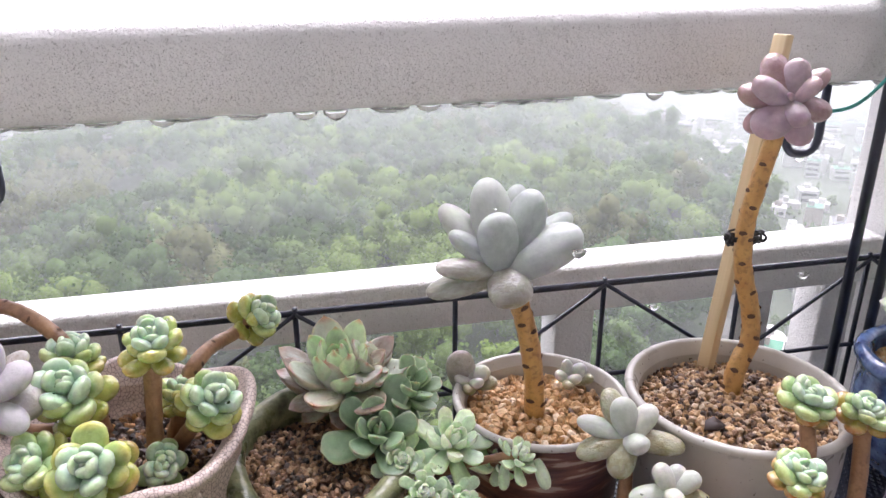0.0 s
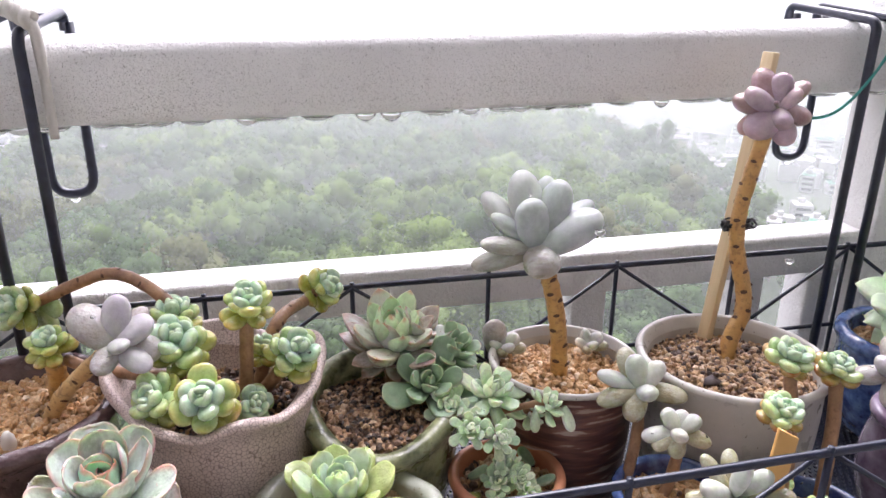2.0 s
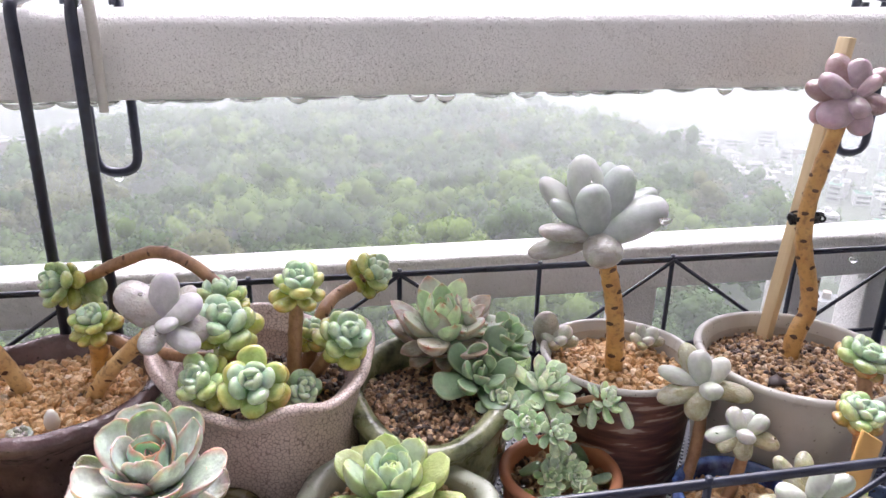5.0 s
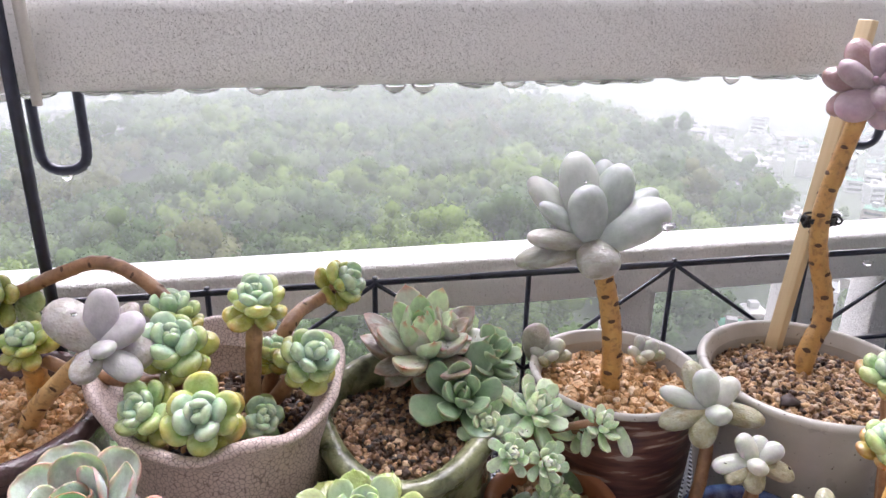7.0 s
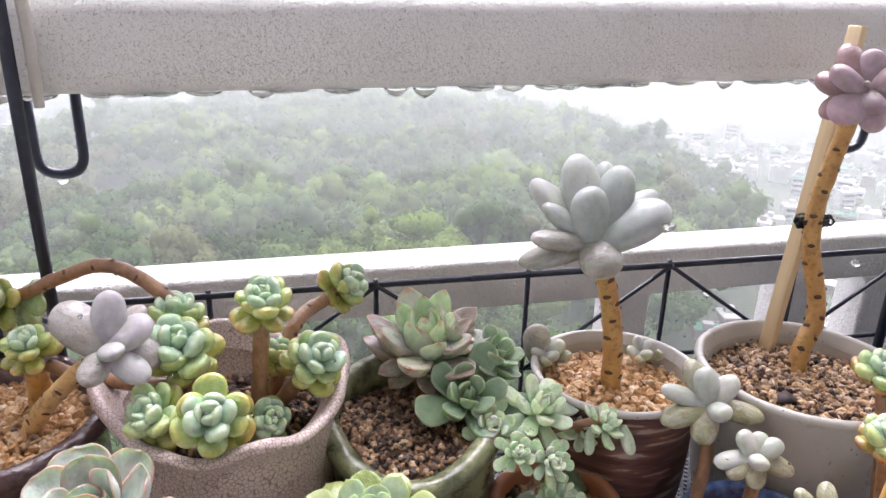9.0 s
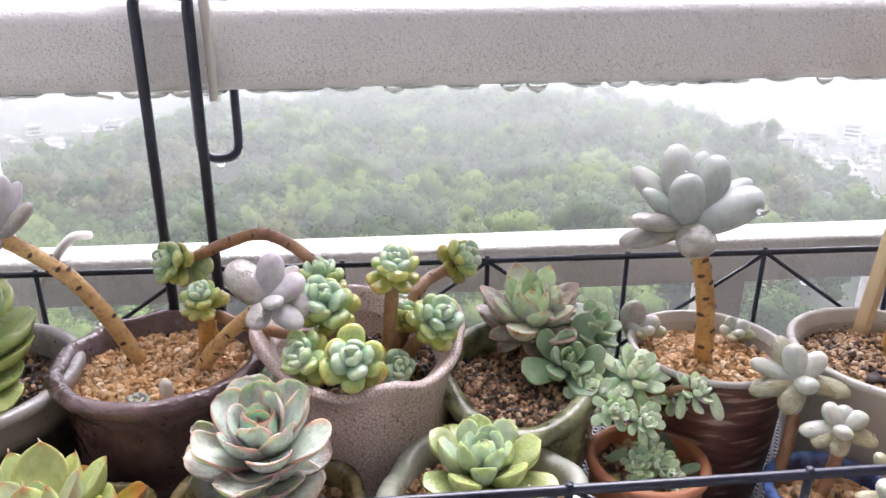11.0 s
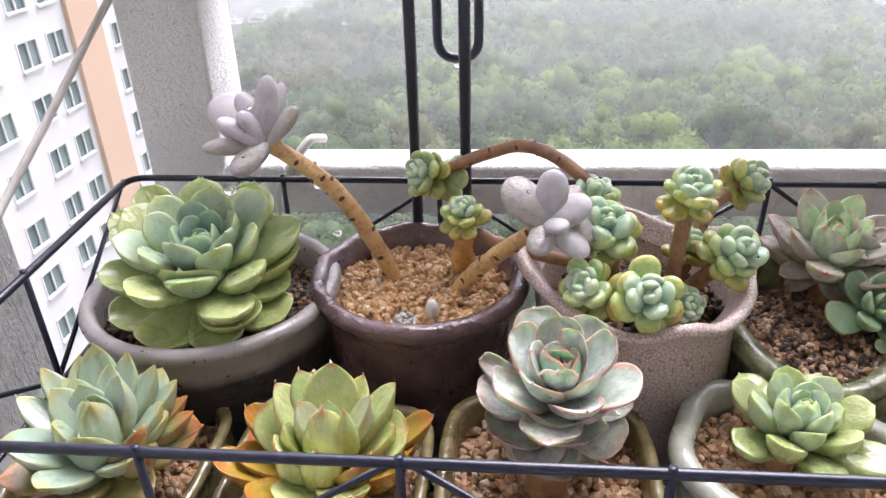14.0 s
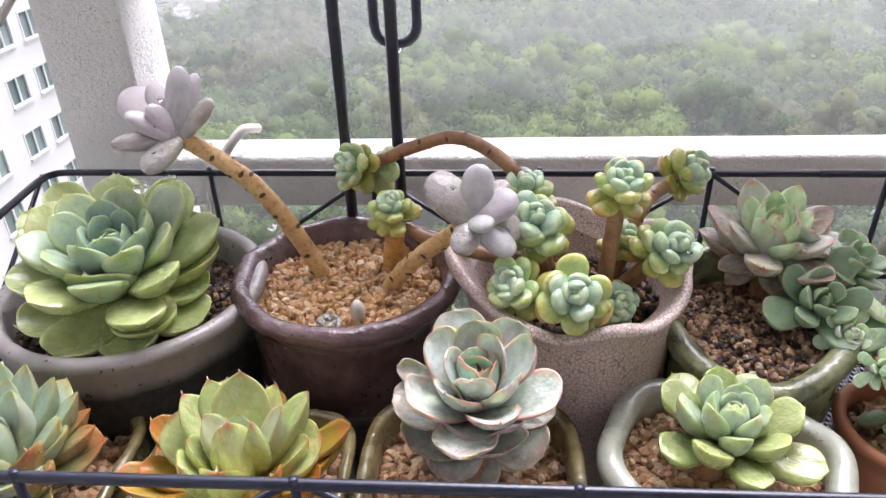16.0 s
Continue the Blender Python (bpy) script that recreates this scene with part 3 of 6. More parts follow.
BIT_F = np.array([[v.index for v in f.verts] for f in BIT.faces])
BIT.free()


def grit(loc, radius, mat, seed, size=0.0026, label="tan angular grit filling a pot", inside=None, dome=0.003, layers=2.0):
    """Loose stones that fill a pot, one mesh of many."""
    rng = np.random.default_rng(seed)
    V, Fc, n = [], [], 0
    count = int(layers * (radius / (size * 0.92)) ** 2)
    for k in range(count):
        r, a = radius * math.sqrt((k + 0.5) / count), k * 2.39996 + rng.uniform(-0.2, 0.2)
        q = r * (inside(a) if inside else 1)
        s = size * rng.uniform(0.55, 1.35)
        sh = rng.uniform(0.7, 1.25, 3) * s
        v = BIT_V * rng.uniform(0.72, 1.22, (len(BIT_V), 1))
        e = Euler(rng.uniform(0, 6.28, 3)).to_matrix()
        v = (v * sh) @ np.array(e).T
        z = dome * (1 - (r / radius) ** 2) + rng.uniform(-0.6, 0.45) * size + 0.0015 * noise.noise(Vector((q * math.cos(a) * 40, q * math.sin(a) * 40, seed)))
        v = v + np.array([q * math.cos(a), q * math.sin(a), z])
        V.append(v)
        Fc.append(BIT_F + n)
        n += len(v)
    V, Fc = np.concatenate(V), np.concatenate(Fc)
    segs = 40
    rim = [(radius * 1.02 * (inside(2 * math.pi * k / segs) if inside else 1) * math.cos(2 * math.pi * k / segs), radius * 1.02 * (inside(2 * math.pi * k / segs) if inside else 1) * math.sin(2 * math.pi * k / segs), -size * 0.7) for k in range(segs)]
    verts = [tuple(x) for x in V] + rim
    faces = [tuple(int(i) for i in f) for f in Fc] + [tuple(range(n, n + segs))]
    me = mesh("gravel", verts, faces, None, mat, False)
    return solo("gravel", me, loc, label, "gravel", kind="stuff")


def pot(loc, profile, mat, label, shape=None, lift=None, name="plant_pot", lining=None):
    """A thrown pot: body with an inner wall."""
    p = thing(name, loc, label, "plant pot")
    part("body", lathe("body", profile[:15], mat, shape, 84, lift), p)
    part("rim", lathe("rim", profile[14:24], lining or mat, shape, 84, lift, False), p, label="rounded glazed rim")
    part("inner_wall", lathe("inner_wall", profile[23:], lining or mat, shape, 84, lift, False), p)
    return p


def profile(r_foot, r_belly, r_neck, r_rim, h, wall=0.005, lip=0.004, depth=0.02):
    """Outer wall up to a rounded lip, and down inside."""
    pts = [(r_foot * 0.92, 0.0), (r_foot, 0.002)]
    for k in range(1, 13):
        t = k / 13
        r = (1 - t) ** 3 * r_foot + 3 * t * (1 - t) ** 2 * r_belly + 3 * t * t * (1 - t) * r_belly + t ** 3 * r_neck
        pts.append((r, 0.002 + (h - lip * 2 - 0.002) * t))
    for k in range(9):
        a = -0.9 + (math.pi + 0.5) * k / 8
        pts.append((r_rim - lip + lip * math.cos(a), h - lip + lip * math.sin(a)))
    pts += [(r_neck - wall, h - lip * 3), (min(r_neck, r_belly) - wall, h - depth - 0.011), (0.004, h - depth - 0.012)]
    return pts


def glaze(name, a, b, rough=0.3, coat=0.3, scale=30, spots=None, bump=0.15):
    m = Mat(name, rough=rough, coat=coat)
    c = m.mix(m.ramp(m.noise(scale, 5, 0.6), (0.35, 0.0), (0.65, 1.0)), a, b)
    if spots:
        c = m.mix(m.ramp(m.noise(330, 2), (0.70, 0.0), (0.74, 1.0)), c, spots)
    m.color(c)
    m.rough(m.ramp(m.noise(60, 3), (0.3, rough * 0.6), (0.7, min(1, rough * 1.4))))
    m.bump(m.noise(180, 4), bump, 0.001)
    return m.m


def dipped(name, a, b, raw, line, rough=0.3, coat=0.3, spots=(0.05, 0.05, 0.05, 1), dents=0.5):
    """A pot dipped in glaze down to an uneven line; bare, ridged clay below it."""
    m = Mat(name, rough=rough, coat=coat)
    sep = m.n.new("ShaderNodeSeparateXYZ")
    m.l.new(m.co.outputs["Object"], sep.inputs[0])
    high = m.math("ADD", sep.outputs["Z"], m.math("MULTIPLY", m.noise(22, 4), 0.012))
    g = m.ramp(m.math("MULTIPLY", m.math("SUBTRACT", high, line), 150.0), (0.0, 0.0), (1.0, 1.0))
    c = m.mix(m.ramp(m.noise(40, 5, 0.6), (0.35, 0.0), (0.65, 1.0)), a, b)
    c = m.mix(m.ramp(m.noise(260, 2), (0.66, 0.0), (0.72, 1.0)), c, spots)
    under = m.mix(m.ramp(m.noise(220, 4, 0.7), (0.45, 0.0), (0.7, 1.0)), raw, tuple(2.0 * v for v in raw[:3]) + (1,))
    m.color(m.mix(g, under, c))
    m.rough(m.mix(g, (0.75, 0.75, 0.75, 1), m.ramp(m.noise(60, 3), (0.3, rough * 0.6), (0.7, rough * 1.4))))
    ridge = m.n.new("ShaderNodeMapping")
    ridge.inputs["Scale"].default_value = (60, 60, 500)
    m.l.new(m.co.outputs["Object"], ridge.inputs["Vector"])
    rn = m.n.new("ShaderNodeTexNoise")
    rn.inputs["Scale"].default_value, rn.inputs["Detail"].default_value = 1.0, 5
    m.l.new(ridge.outputs["Vector"], rn.inputs["Vector"])
    m.bump(m.mix(g, rn.outputs["Fac"], m.math("MULTIPLY", m.noise(130, 4), dents)), 0.8, 0.0015)
    return m.m


G_GREY = dipped("grey_stoneware", (0.34, 0.322, 0.31, 1), (0.255, 0.238, 0.228, 1), (0.024, 0.022, 0.022, 1), 0.090, 0.38, 0.25)
G_BROWN = dipped("dark_brown_glaze", (0.074, 0.044, 0.047, 1), (0.155, 0.096, 0.097, 1), (0.045, 0.030, 0.026, 1), 0.052, 0.2, 0.45, (0.03, 0.02, 0.018, 1), 1.6)
G_MOSS = glaze("moss_green_glaze", (0.062, 0.072, 0.034, 1), (0.30, 0.315, 0.17, 1), 0.3, 0.35, 70, (0.03, 0.027, 0.016, 1), 0.9)
G_CREAM = glaze("cream_glaze", (0.40, 0.385, 0.345, 1), (0.50, 0.485, 0.445, 1), 0.35, 0.25, 18, (0.10, 0.08, 0.06, 1))
G_TERRA = glaze("terracotta", (0.48, 0.20, 0.10, 1), (0.40, 0.15, 0.075, 1), 0.6, 0.1, 25)
G_BLUE = glaze("cobalt_glaze", (0.014, 0.030, 0.13, 1), (0.12, 0.20, 0.42, 1), 0.2, 0.6, 90, (0.012, 0.014, 0.03, 1))
G_PURPLE = glaze("purple_glaze", (0.10, 0.06, 0.11, 1), (0.34, 0.27, 0.36, 1), 0.2, 0.6, 35)
G_CELADON = glaze("celadon_glaze", (0.33, 0.36, 0.28, 1), (0.48, 0.49, 0.42, 1), 0.25, 0.5, 45, (0.24, 0.22, 0.15, 1), 0.5)
G_MUSTARD = glaze("mustard_glaze", (0.09, 0.068, 0.025, 1), (0.21, 0.175, 0.08, 1), 0.25, 0.45, 70, (0.03, 0.025, 0.012, 1), 0.5)
m = Mat("crackle_glaze", rough=0.35, coat=0.25)
crack = m.ramp(m.voronoi(430), (0.0, 0.0), (0.09, 1.0))
c = m.mix(m.ramp(m.noise(26, 4), (0.35, 0.0), (0.65, 1.0)), (0.74, 0.61, 0.56, 1), (0.62, 0.505, 0.465, 1))
c = m.mix(crack, (0.22, 0.15, 0.135, 1), c)
c = m.mix(m.ramp(m.noise(170, 2), (0.74, 0.0), (0.78, 1.0)), c, (0.07, 0.05, 0.05, 1))
m.color(c).bump(crack, 0.35, 0.0006)
G_PINK = m.m
m = Mat("streaked_red_brown", rough=0.3, coat=0.35)
st = m.n.new("ShaderNodeMapping")
st.inputs["Scale"].default_value = (38, 38, 240)
m.l.new(m.co.outputs["Object"], st.inputs["Vector"])
tx = m.n.new("ShaderNodeTexNoise")
tx.inputs["Scale"].default_value, tx.inputs["Detail"].default_value = 1.0, 9
m.l.new(st.outputs["Vector"], tx.inputs["Vector"])
c = m.mix(m.ramp(tx.outputs["Fac"], (0.40, 0.0), (0.60, 1.0)), (0.085, 0.036, 0.030, 1), (0.20, 0.088, 0.060, 1))
c = m.mix(m.ramp(tx.outputs["Fac"], (0.58, 0.0), (0.64, 1.0)), c, (0.40, 0.31, 0.25, 1))
m.color(c).bump(tx.outputs["Fac"], 0.5, 0.0015)
G_RED = m.m


def waved(h, count, wide, high, phase=0.0, only=0.55):
    def lift(a, r, z, i):
        k = min(1.0, max(0.0, (z / h - only) / (1 - only)))
        if r < 0.006:
            k = 0
        return wide * k * math.sin(count * a + phase), high * k * k * math.sin(count * a + phase + 0.5)
    return lift


def folded(h, crests, only=0.62):
    """A rim pinched into uneven folds: (angle in degrees, height) round the pot."""
    def lift(a, r, z, i):
        k = min(1.0, max(0.0, (z / h - only) / (1 - only)))
        if r < 0.006:
            return 0.0, 0.0
        deg = math.degrees(a)
        deg = deg - 360 if deg > 210 else deg
        for (p, u), (q, v) in zip(crests, crests[1:]):
            if p <= deg <= q:
                t = (deg - p) / (q - p)
                up = u + (v - u) * t * t * (3 - 2 * t)
                return k * (0.001 + (1.0 if up > 0 else 0.3) * up), k * k * up
        return 0.0, 0.0
    return lift


def squarish(p):
    return lambda a: 1.0 / (abs(math.cos(a)) ** p + abs(math.sin(a)) ** p) ** (1.0 / p)

# ---- leaf skins ----
BIG = [leaf_mat("rosette_outer", lin(142, 158, 92), lin(164, 178, 112), lin(162, 178, 106), lin(184, 194, 126), 0.7, 0.22, 0.5, tip_start=0.88, wax=0.15, wet=0.2),
       leaf_mat("rosette_mid", lin(130, 160, 122), lin(150, 176, 140), lin(174, 184, 112), lin(188, 200, 140), 0.7, 0.32, 0.3, tip_start=0.86),
       leaf_mat("rosette_heart", lin(110, 143, 129), lin(131, 161, 145), lin(164, 183, 131), lin(176, 194, 155), 0.7, 0.42, 0.1, tip_start=0.88)]
PINKED = [leaf_mat("pinked_outer", lin(146, 162, 150), lin(178, 190, 180), lin(186, 150, 142), lin(188, 160, 150), 0.7, 0.28, 0.4, dirt=lin(128, 122, 110), wet=0.2),
          leaf_mat("pinked_mid", lin(168, 192, 178), lin(196, 212, 202), lin(204, 140, 132), lin(208, 134, 126), 0.9, 0.34, 0.35, tip_start=0.93, dirt=lin(150, 160, 148), wet=0.15),
          leaf_mat("pinked_heart", lin(126, 178, 154), lin(152, 196, 174), lin(205, 105, 92), lin(210, 118, 104), 0.85, 0.42, 0.2, tip_start=0.92)]
LIME = [leaf_mat("lime_outer", lin(139, 156, 80), lin(160, 175, 99), lin(163, 179, 93), lin(179, 190, 112), 0.6, 0.22, 0.5, wet=0.2),
        leaf_mat("lime_mid", lin(150, 175, 131), lin(171, 192, 156), lin(180, 192, 112), lin(186, 200, 133), 0.5, 0.3, 0.35, tip_start=0.84),
        leaf_mat("lime_heart", lin(150, 180, 152), lin(173, 198, 175), lin(185, 200, 133), lin(192, 207, 147), 0.6, 0.36, 0.2, tip_start=0.86)]
FLAME = [leaf_mat("flame_outer", lin(142, 135, 49), lin(165, 139, 51), lin(177, 91, 38), lin(175, 110, 42), 0.6, 0.2, 0.5, tip_start=0.82, wax=0.04, wet=0.15),
         leaf_mat("flame_mid", lin(159, 175, 104), lin(179, 192, 123), lin(179, 72, 48), lin(175, 162, 95), 0.5, 0.24, 0.45, tip_start=0.93, wax=0.12, wet=0.15),
         leaf_mat("flame_heart", lin(152, 173, 128), lin(175, 188, 150), lin(192, 95, 76), lin(182, 173, 133), 0.5, 0.34, 0.15, tip_start=0.93)]
DUSK = [leaf_mat("dusk_outer", lin(120, 132, 85), lin(141, 141, 86), lin(169, 92, 49), lin(156, 122, 70), 0.6, 0.28, 0.35, tip_start=0.72, wax=0.1),
        leaf_mat("dusk_mid", lin(124, 150, 126), lin(149, 171, 149), lin(165, 152, 79), lin(162, 165, 111), 0.55, 0.34, 0.3, tip_start=0.82, wax=0.15),
        leaf_mat("dusk_heart", lin(133, 160, 141), lin(160, 180, 165), lin(164, 165, 105), lin(167, 180, 147), 0.5, 0.4, 0.2, tip_start=0.84)]
AGAVE = [leaf_mat("agave_outer", lin(136, 140, 124), lin(164, 164, 150), lin(176, 130, 118), lin(180, 150, 138), 0.7, 0.28, 0.35, dirt=lin(136, 118, 106), wet=0.15),
         leaf_mat("agave_mid", lin(160, 172, 150), lin(186, 192, 176), lin(190, 115, 100), lin(188, 165, 145), 0.7, 0.34, 0.3, tip_start=0.86),
         leaf_mat("agave_heart", lin(158, 192, 148), lin(184, 210, 166), lin(195, 118, 104), lin(190, 205, 170), 0.7, 0.36, 0.25, tip_start=0.9)]
BLUEG = [leaf_mat("bluegreen_outer", lin(100, 134, 102), lin(120, 152, 116), lin(155, 145, 120), lin(168, 186, 150), 0.7, 0.38, 0.2, tip_start=0.93),
         leaf_mat("bluegreen_mid", lin(110, 146, 108), lin(132, 164, 124), lin(165, 140, 118), lin(180, 198, 160), 0.75, 0.4, 0.2, tip_start=0.93)]
TRAIL = [leaf_mat("trail_outer", lin(166, 198, 149), lin(190, 218, 179), lin(208, 224, 181), lin(219, 235, 197), 0.6, 0.3, 0.3),
         leaf_mat("trail_mid", lin(187, 218, 173), lin(213, 236, 197), lin(222, 236, 202), lin(229, 236, 213), 0.6, 0.34, 0.2)]
SEDUM = [leaf_mat("sedum_outer", lin(150, 155, 75), lin(168, 175, 88), lin(182, 172, 90), lin(185, 190, 115), 0.5, 0.22, 0.5, wax=0.1, wet=0.15),
         leaf_mat("sedum_mid", lin(140, 168, 105), lin(160, 188, 128), lin(185, 195, 125), lin(192, 205, 145), 0.6, 0.25, 0.45, wax=0.15, wet=0.12),
         leaf_mat("sedum_heart", lin(135, 172, 138), lin(160, 195, 165), lin(185, 205, 165), lin(195, 214, 182), 0.6, 0.3, 0.35, wax=0.25)]
SEDUM_YELLOW = [leaf_mat("sedum_yellow", lin(146, 146, 66), lin(164, 166, 80), lin(182, 150, 78), lin(184, 178, 98), 0.5, 0.22, 0.5, wax=0.05, wet=0.15),
                leaf_mat("sedum_yellow_mid", lin(150, 170, 92), lin(166, 188, 112), lin(188, 185, 100), lin(195, 202, 125), 0.6, 0.25, 0.45, wax=0.1, wet=0.12), SEDUM[2]]
SEDUM_RUST = [leaf_mat("sedum_rust", lin(150, 135, 66), lin(170, 150, 78), lin(165, 110, 60), lin(175, 135, 76), 0.6, 0.26, 0.45, wax=0.05), SEDUM[1], SEDUM[2]]
MOON = [leaf_mat("moonstone_grey", lin(142, 156, 148), lin(165, 174, 168), lin(171, 175, 172), None, 0, 0.42, 0.15, 0.22),
        leaf_mat("moonstone_old", lin(150, 155, 135), lin(165, 165, 155), lin(175, 168, 165), None, 0, 0.3, 0.35, 0.1, dirt=lin(138, 134, 118), wet=0.2)]
LILAC = [leaf_mat("lilac_leaf", lin(152, 148, 148), lin(178, 171, 175), lin(186, 177, 186), None, 0, 0.45, 0.12, 0.22),
         leaf_mat("lilac_old", lin(142, 138, 126), lin(168, 162, 158), lin(172, 160, 164), None, 0, 0.32, 0.35, 0.1, dirt=lin(145, 136, 124), wet=0.2)]
MAUVE = [leaf_mat("mauve_leaf", lin(150, 130, 140), lin(174, 146, 158), lin(178, 145, 155), None, 0, 0.45, 0.15, 0.12),
         leaf_mat("mauve_old", lin(150, 120, 118), lin(166, 132, 136), lin(165, 125, 128), None, 0, 0.38, 0.25, 0.08, dirt=lin(140, 108, 105), wet=0.15)]
PALE = [leaf_mat("pale_pachy", lin(165, 172, 152), lin(190, 195, 182), lin(195, 195, 188), None, 0, 0.42, 0.15, 0.25),
        leaf_mat("pale_pachy_old", lin(150, 148, 112), lin(172, 172, 142), lin(172, 166, 138), None, 0, 0.3, 0.4, 0.08, dirt=lin(145, 135, 95), wet=0.2)]


def at(x, y):
    return (x, y, TRAY + 0.0025)


def rel(p, o):
    return (p[0] - o[0], p[1] - o[1], p[2] - o[2])


def plant(loc, label, category="succulent", group=""):
    return thing("succulent", loc, label, category, group)


# ---- grey bowl with the large rosette ----
pot(at(-0.296, 0.378), profile(0.046, 0.075, 0.0695, 0.0745, 0.109, 0.005, 0.0048, 0.022), G_GREY, "wide grey stoneware bowl with a rounded lip")
grit((-0.296, 0.378, 0.146), 0.0645, GRAVEL_DARK, 1, 0.0024, "dark damp grit under a rosette", dome=0.002)
o = (-0.297, 0.372, 0.150)
p = plant(o, "large fresh green rosette succulent in a grey bowl")
stem(p, "trunk", [(0, 0, -0.003), (0.002, 0.0, 0.036)], 0.011, STEM_BROWN)
whorl(p, rel((-0.2915, 0.3645, 0.189), o), (0.06, -0.28, 1), 34, 0.011, 0.062, 84, 12, "wedge", BIG, 0.50, 0.72, 0.014, 3, 1.1, (0.5, 0.8))
leafy(p, rel((-0.295, 0.371, 0.183), o), (0.06, -0.28, 1), [(0.34, 0.84, 0.43, 59, 24, 0), (-0.76, 0.57, 0.31, 70, 26, 0), (0.78, 0.59, 0.20, 52, 24, 0), (-0.93, 0.30, 0.21, 67, 26, 0), (-0.97, 0.10, 0.20, 60, 24, 0), (1.00, 0.08, 0.06, 57, 25, 0), (0.09, -0.99, 0.13, 43, 36, 1), (-0.96, -0.28, -0.07, 58, 26, 0), (-0.18, -0.91, -0.38, 59, 35, 0), (-0.75, -0.56, -0.35, 55, 32, 0), (0.41, -0.83, -0.37, 62, 30, 0), (0.57, -0.77, -0.28, 58, 33, 0), (0.83, -0.46, -0.33, 60, 33, 0), (0.97, -0.16, -0.16, 52, 25, 0), (-0.23, 0.86, 0.46, 58, 27, 0)], "obov", BIG, 0.95, 0.016)

# ---- dark brown pot ----
pot(at(-0.1750, 0.392), profile(0.051, 0.058, 0.058, 0.0655, 0.113, 0.007, 0.0055, 0.016), G_BROWN, "dark brown glazed pot with a thick glossy lip", lift=waved(0.113, 11, 0.0009, 0.0006, 0.0, 0.9))
grit((-0.1750, 0.392, 0.156), 0.0565, GRAVEL, 2, 0.0025, "tan angular grit in a brown pot", dome=0.004)
o = (-0.193, 0.401, 0.154)
p = plant(o, "leaning moonstone succulent with a lilac-grey head on a scarred stem")
stem(p, "stem", [rel(q, o) for q in ((-0.192, 0.402, 0.152), (-0.197, 0.399, 0.172), (-0.214, 0.397, 0.207), (-0.232, 0.396, 0.228), (-0.256, 0.395, 0.246))], (0.0052, 0.0046), STEM_TAN, 26, 3)
leafy(p, rel((-0.258, 0.394, 0.2465), o), (0, -0.45, 1), [(0.04, 0.40, 0.92, 37, 13, 0), (0.16, 0.61, 0.77, 36, 10, 0), (0.69, 0.29, 0.66, 27, 11, 1), (-0.79, 0.43, 0.44, 42, 22, 0), (-0.52, 0.45, 0.72, 33, 12, 0), (-0.54, -0.04, 0.84, 22, 10, 0), (-0.82, -0.21, 0.53, 28, 11, 0), (-0.97, -0.25, -0.02, 34, 11, 1), (-0.52, -0.75, -0.42, 26, 14, 1)], "egg", LILAC, 0.85, 0.0, 1.12)
o = (-0.153, 0.391, 0.154)
p = plant(o, "leaning succulent with smooth lilac-white paddle leaves")
stem(p, "stem", [rel(q, o) for q in ((-0.155, 0.392, 0.153), (-0.142, 0.383, 0.175), (-0.126, 0.376, 0.193), (-0.105, 0.3655, 0.2145))], (0.0050, 0.0044), STEM_TAN, 18, 5)
leafy(p, rel((-0.1031, 0.3648, 0.2165), o), (0, -0.45, 1), [(0.10, 0.43, 0.90, 27, 15, 0), (-0.77, 0.38, 0.52, 31, 20, 1), (-0.32, -0.83, -0.45, 22, 13, 1), (0.88, 0.18, 0.44, 24, 16, 0), (0.46, -0.87, 0.18, 17, 11, 0), (0.70, -0.56, -0.45, 27, 13, 0), (0.92, 0.13, -0.36, 26, 20, 1), (0.58, 0.64, 0.51, 26, 11, 1)], "egg", LILAC, 0.75, 0.0, 1.12)
o = (-0.153, 0.414, 0.156)
p = plant(o, "small stonecrop with green and red-flushed leaves on a pale stem")
stem(p, "stem", [(0, 0, -0.003), (0.002, -0.003, 0.016), (0.003, -0.008, 0.03)], (0.0068, 0.0055), STEM_OCHRE, 0, 4)
tiers(p, (0.003, -0.012, 0.046), (-0.15, -0.35, 1), 0.014, BEADS, "chub", SEDUM_YELLOW, 1.0, 1.0, 8)
o = (-0.178, 0.349, 0.160)
p = plant(o, "tiny grey seedling succulent on grit")
tiers(p, (0, 0, 0.002), (0, -0.3, 1), 0.0065, TUFT[1:], "bead", MOON, 1.2, 1.3, 2)
m = Mat("white_stone", rough=0.5)
m.color(m.mix(m.noise(300), (0.66, 0.62, 0.55, 1), (0.76, 0.73, 0.68, 1)))
V = [(x * 0.0042, y * 0.0036, z * 0.0062 * (1.25 if z > 0 else 1) - (0.3 * x * x) * 0.002) for x, y, z in ICO_V.tolist()]
solo("pebble", mesh("pebble", V, [tuple(f) for f in ICO_F.tolist()], None, m.m), (-0.164, 0.357, 0.1645), "upright white pebble on tan grit", "pebble")

# ---- pink crackle pot ----
PH = 0.122
pot(at(-0.050, 0.383), profile(0.046, 0.055, 0.051, 0.060, PH, 0.005, 0.0035, 0.022), G_PINK, "pale pink crackle-glazed pot with a wavy flared rim", lift=folded(PH, [(-150, 0.0), (-128, -0.003), (-102, -0.0075), (-75, 0.0015), (-52, -0.0055), (-12, -0.001), (27, 0.0085), (62, 0.001), (100, 0.008), (140, 0.001), (178, 0.0095), (210, 0.0)]))
grit((-0.050, 0.383, 0.158), 0.046, GRAVEL_DARK, 3, 0.0024, "dark soil and grit in a pink pot")
o = (-0.050, 0.383, 0.158)
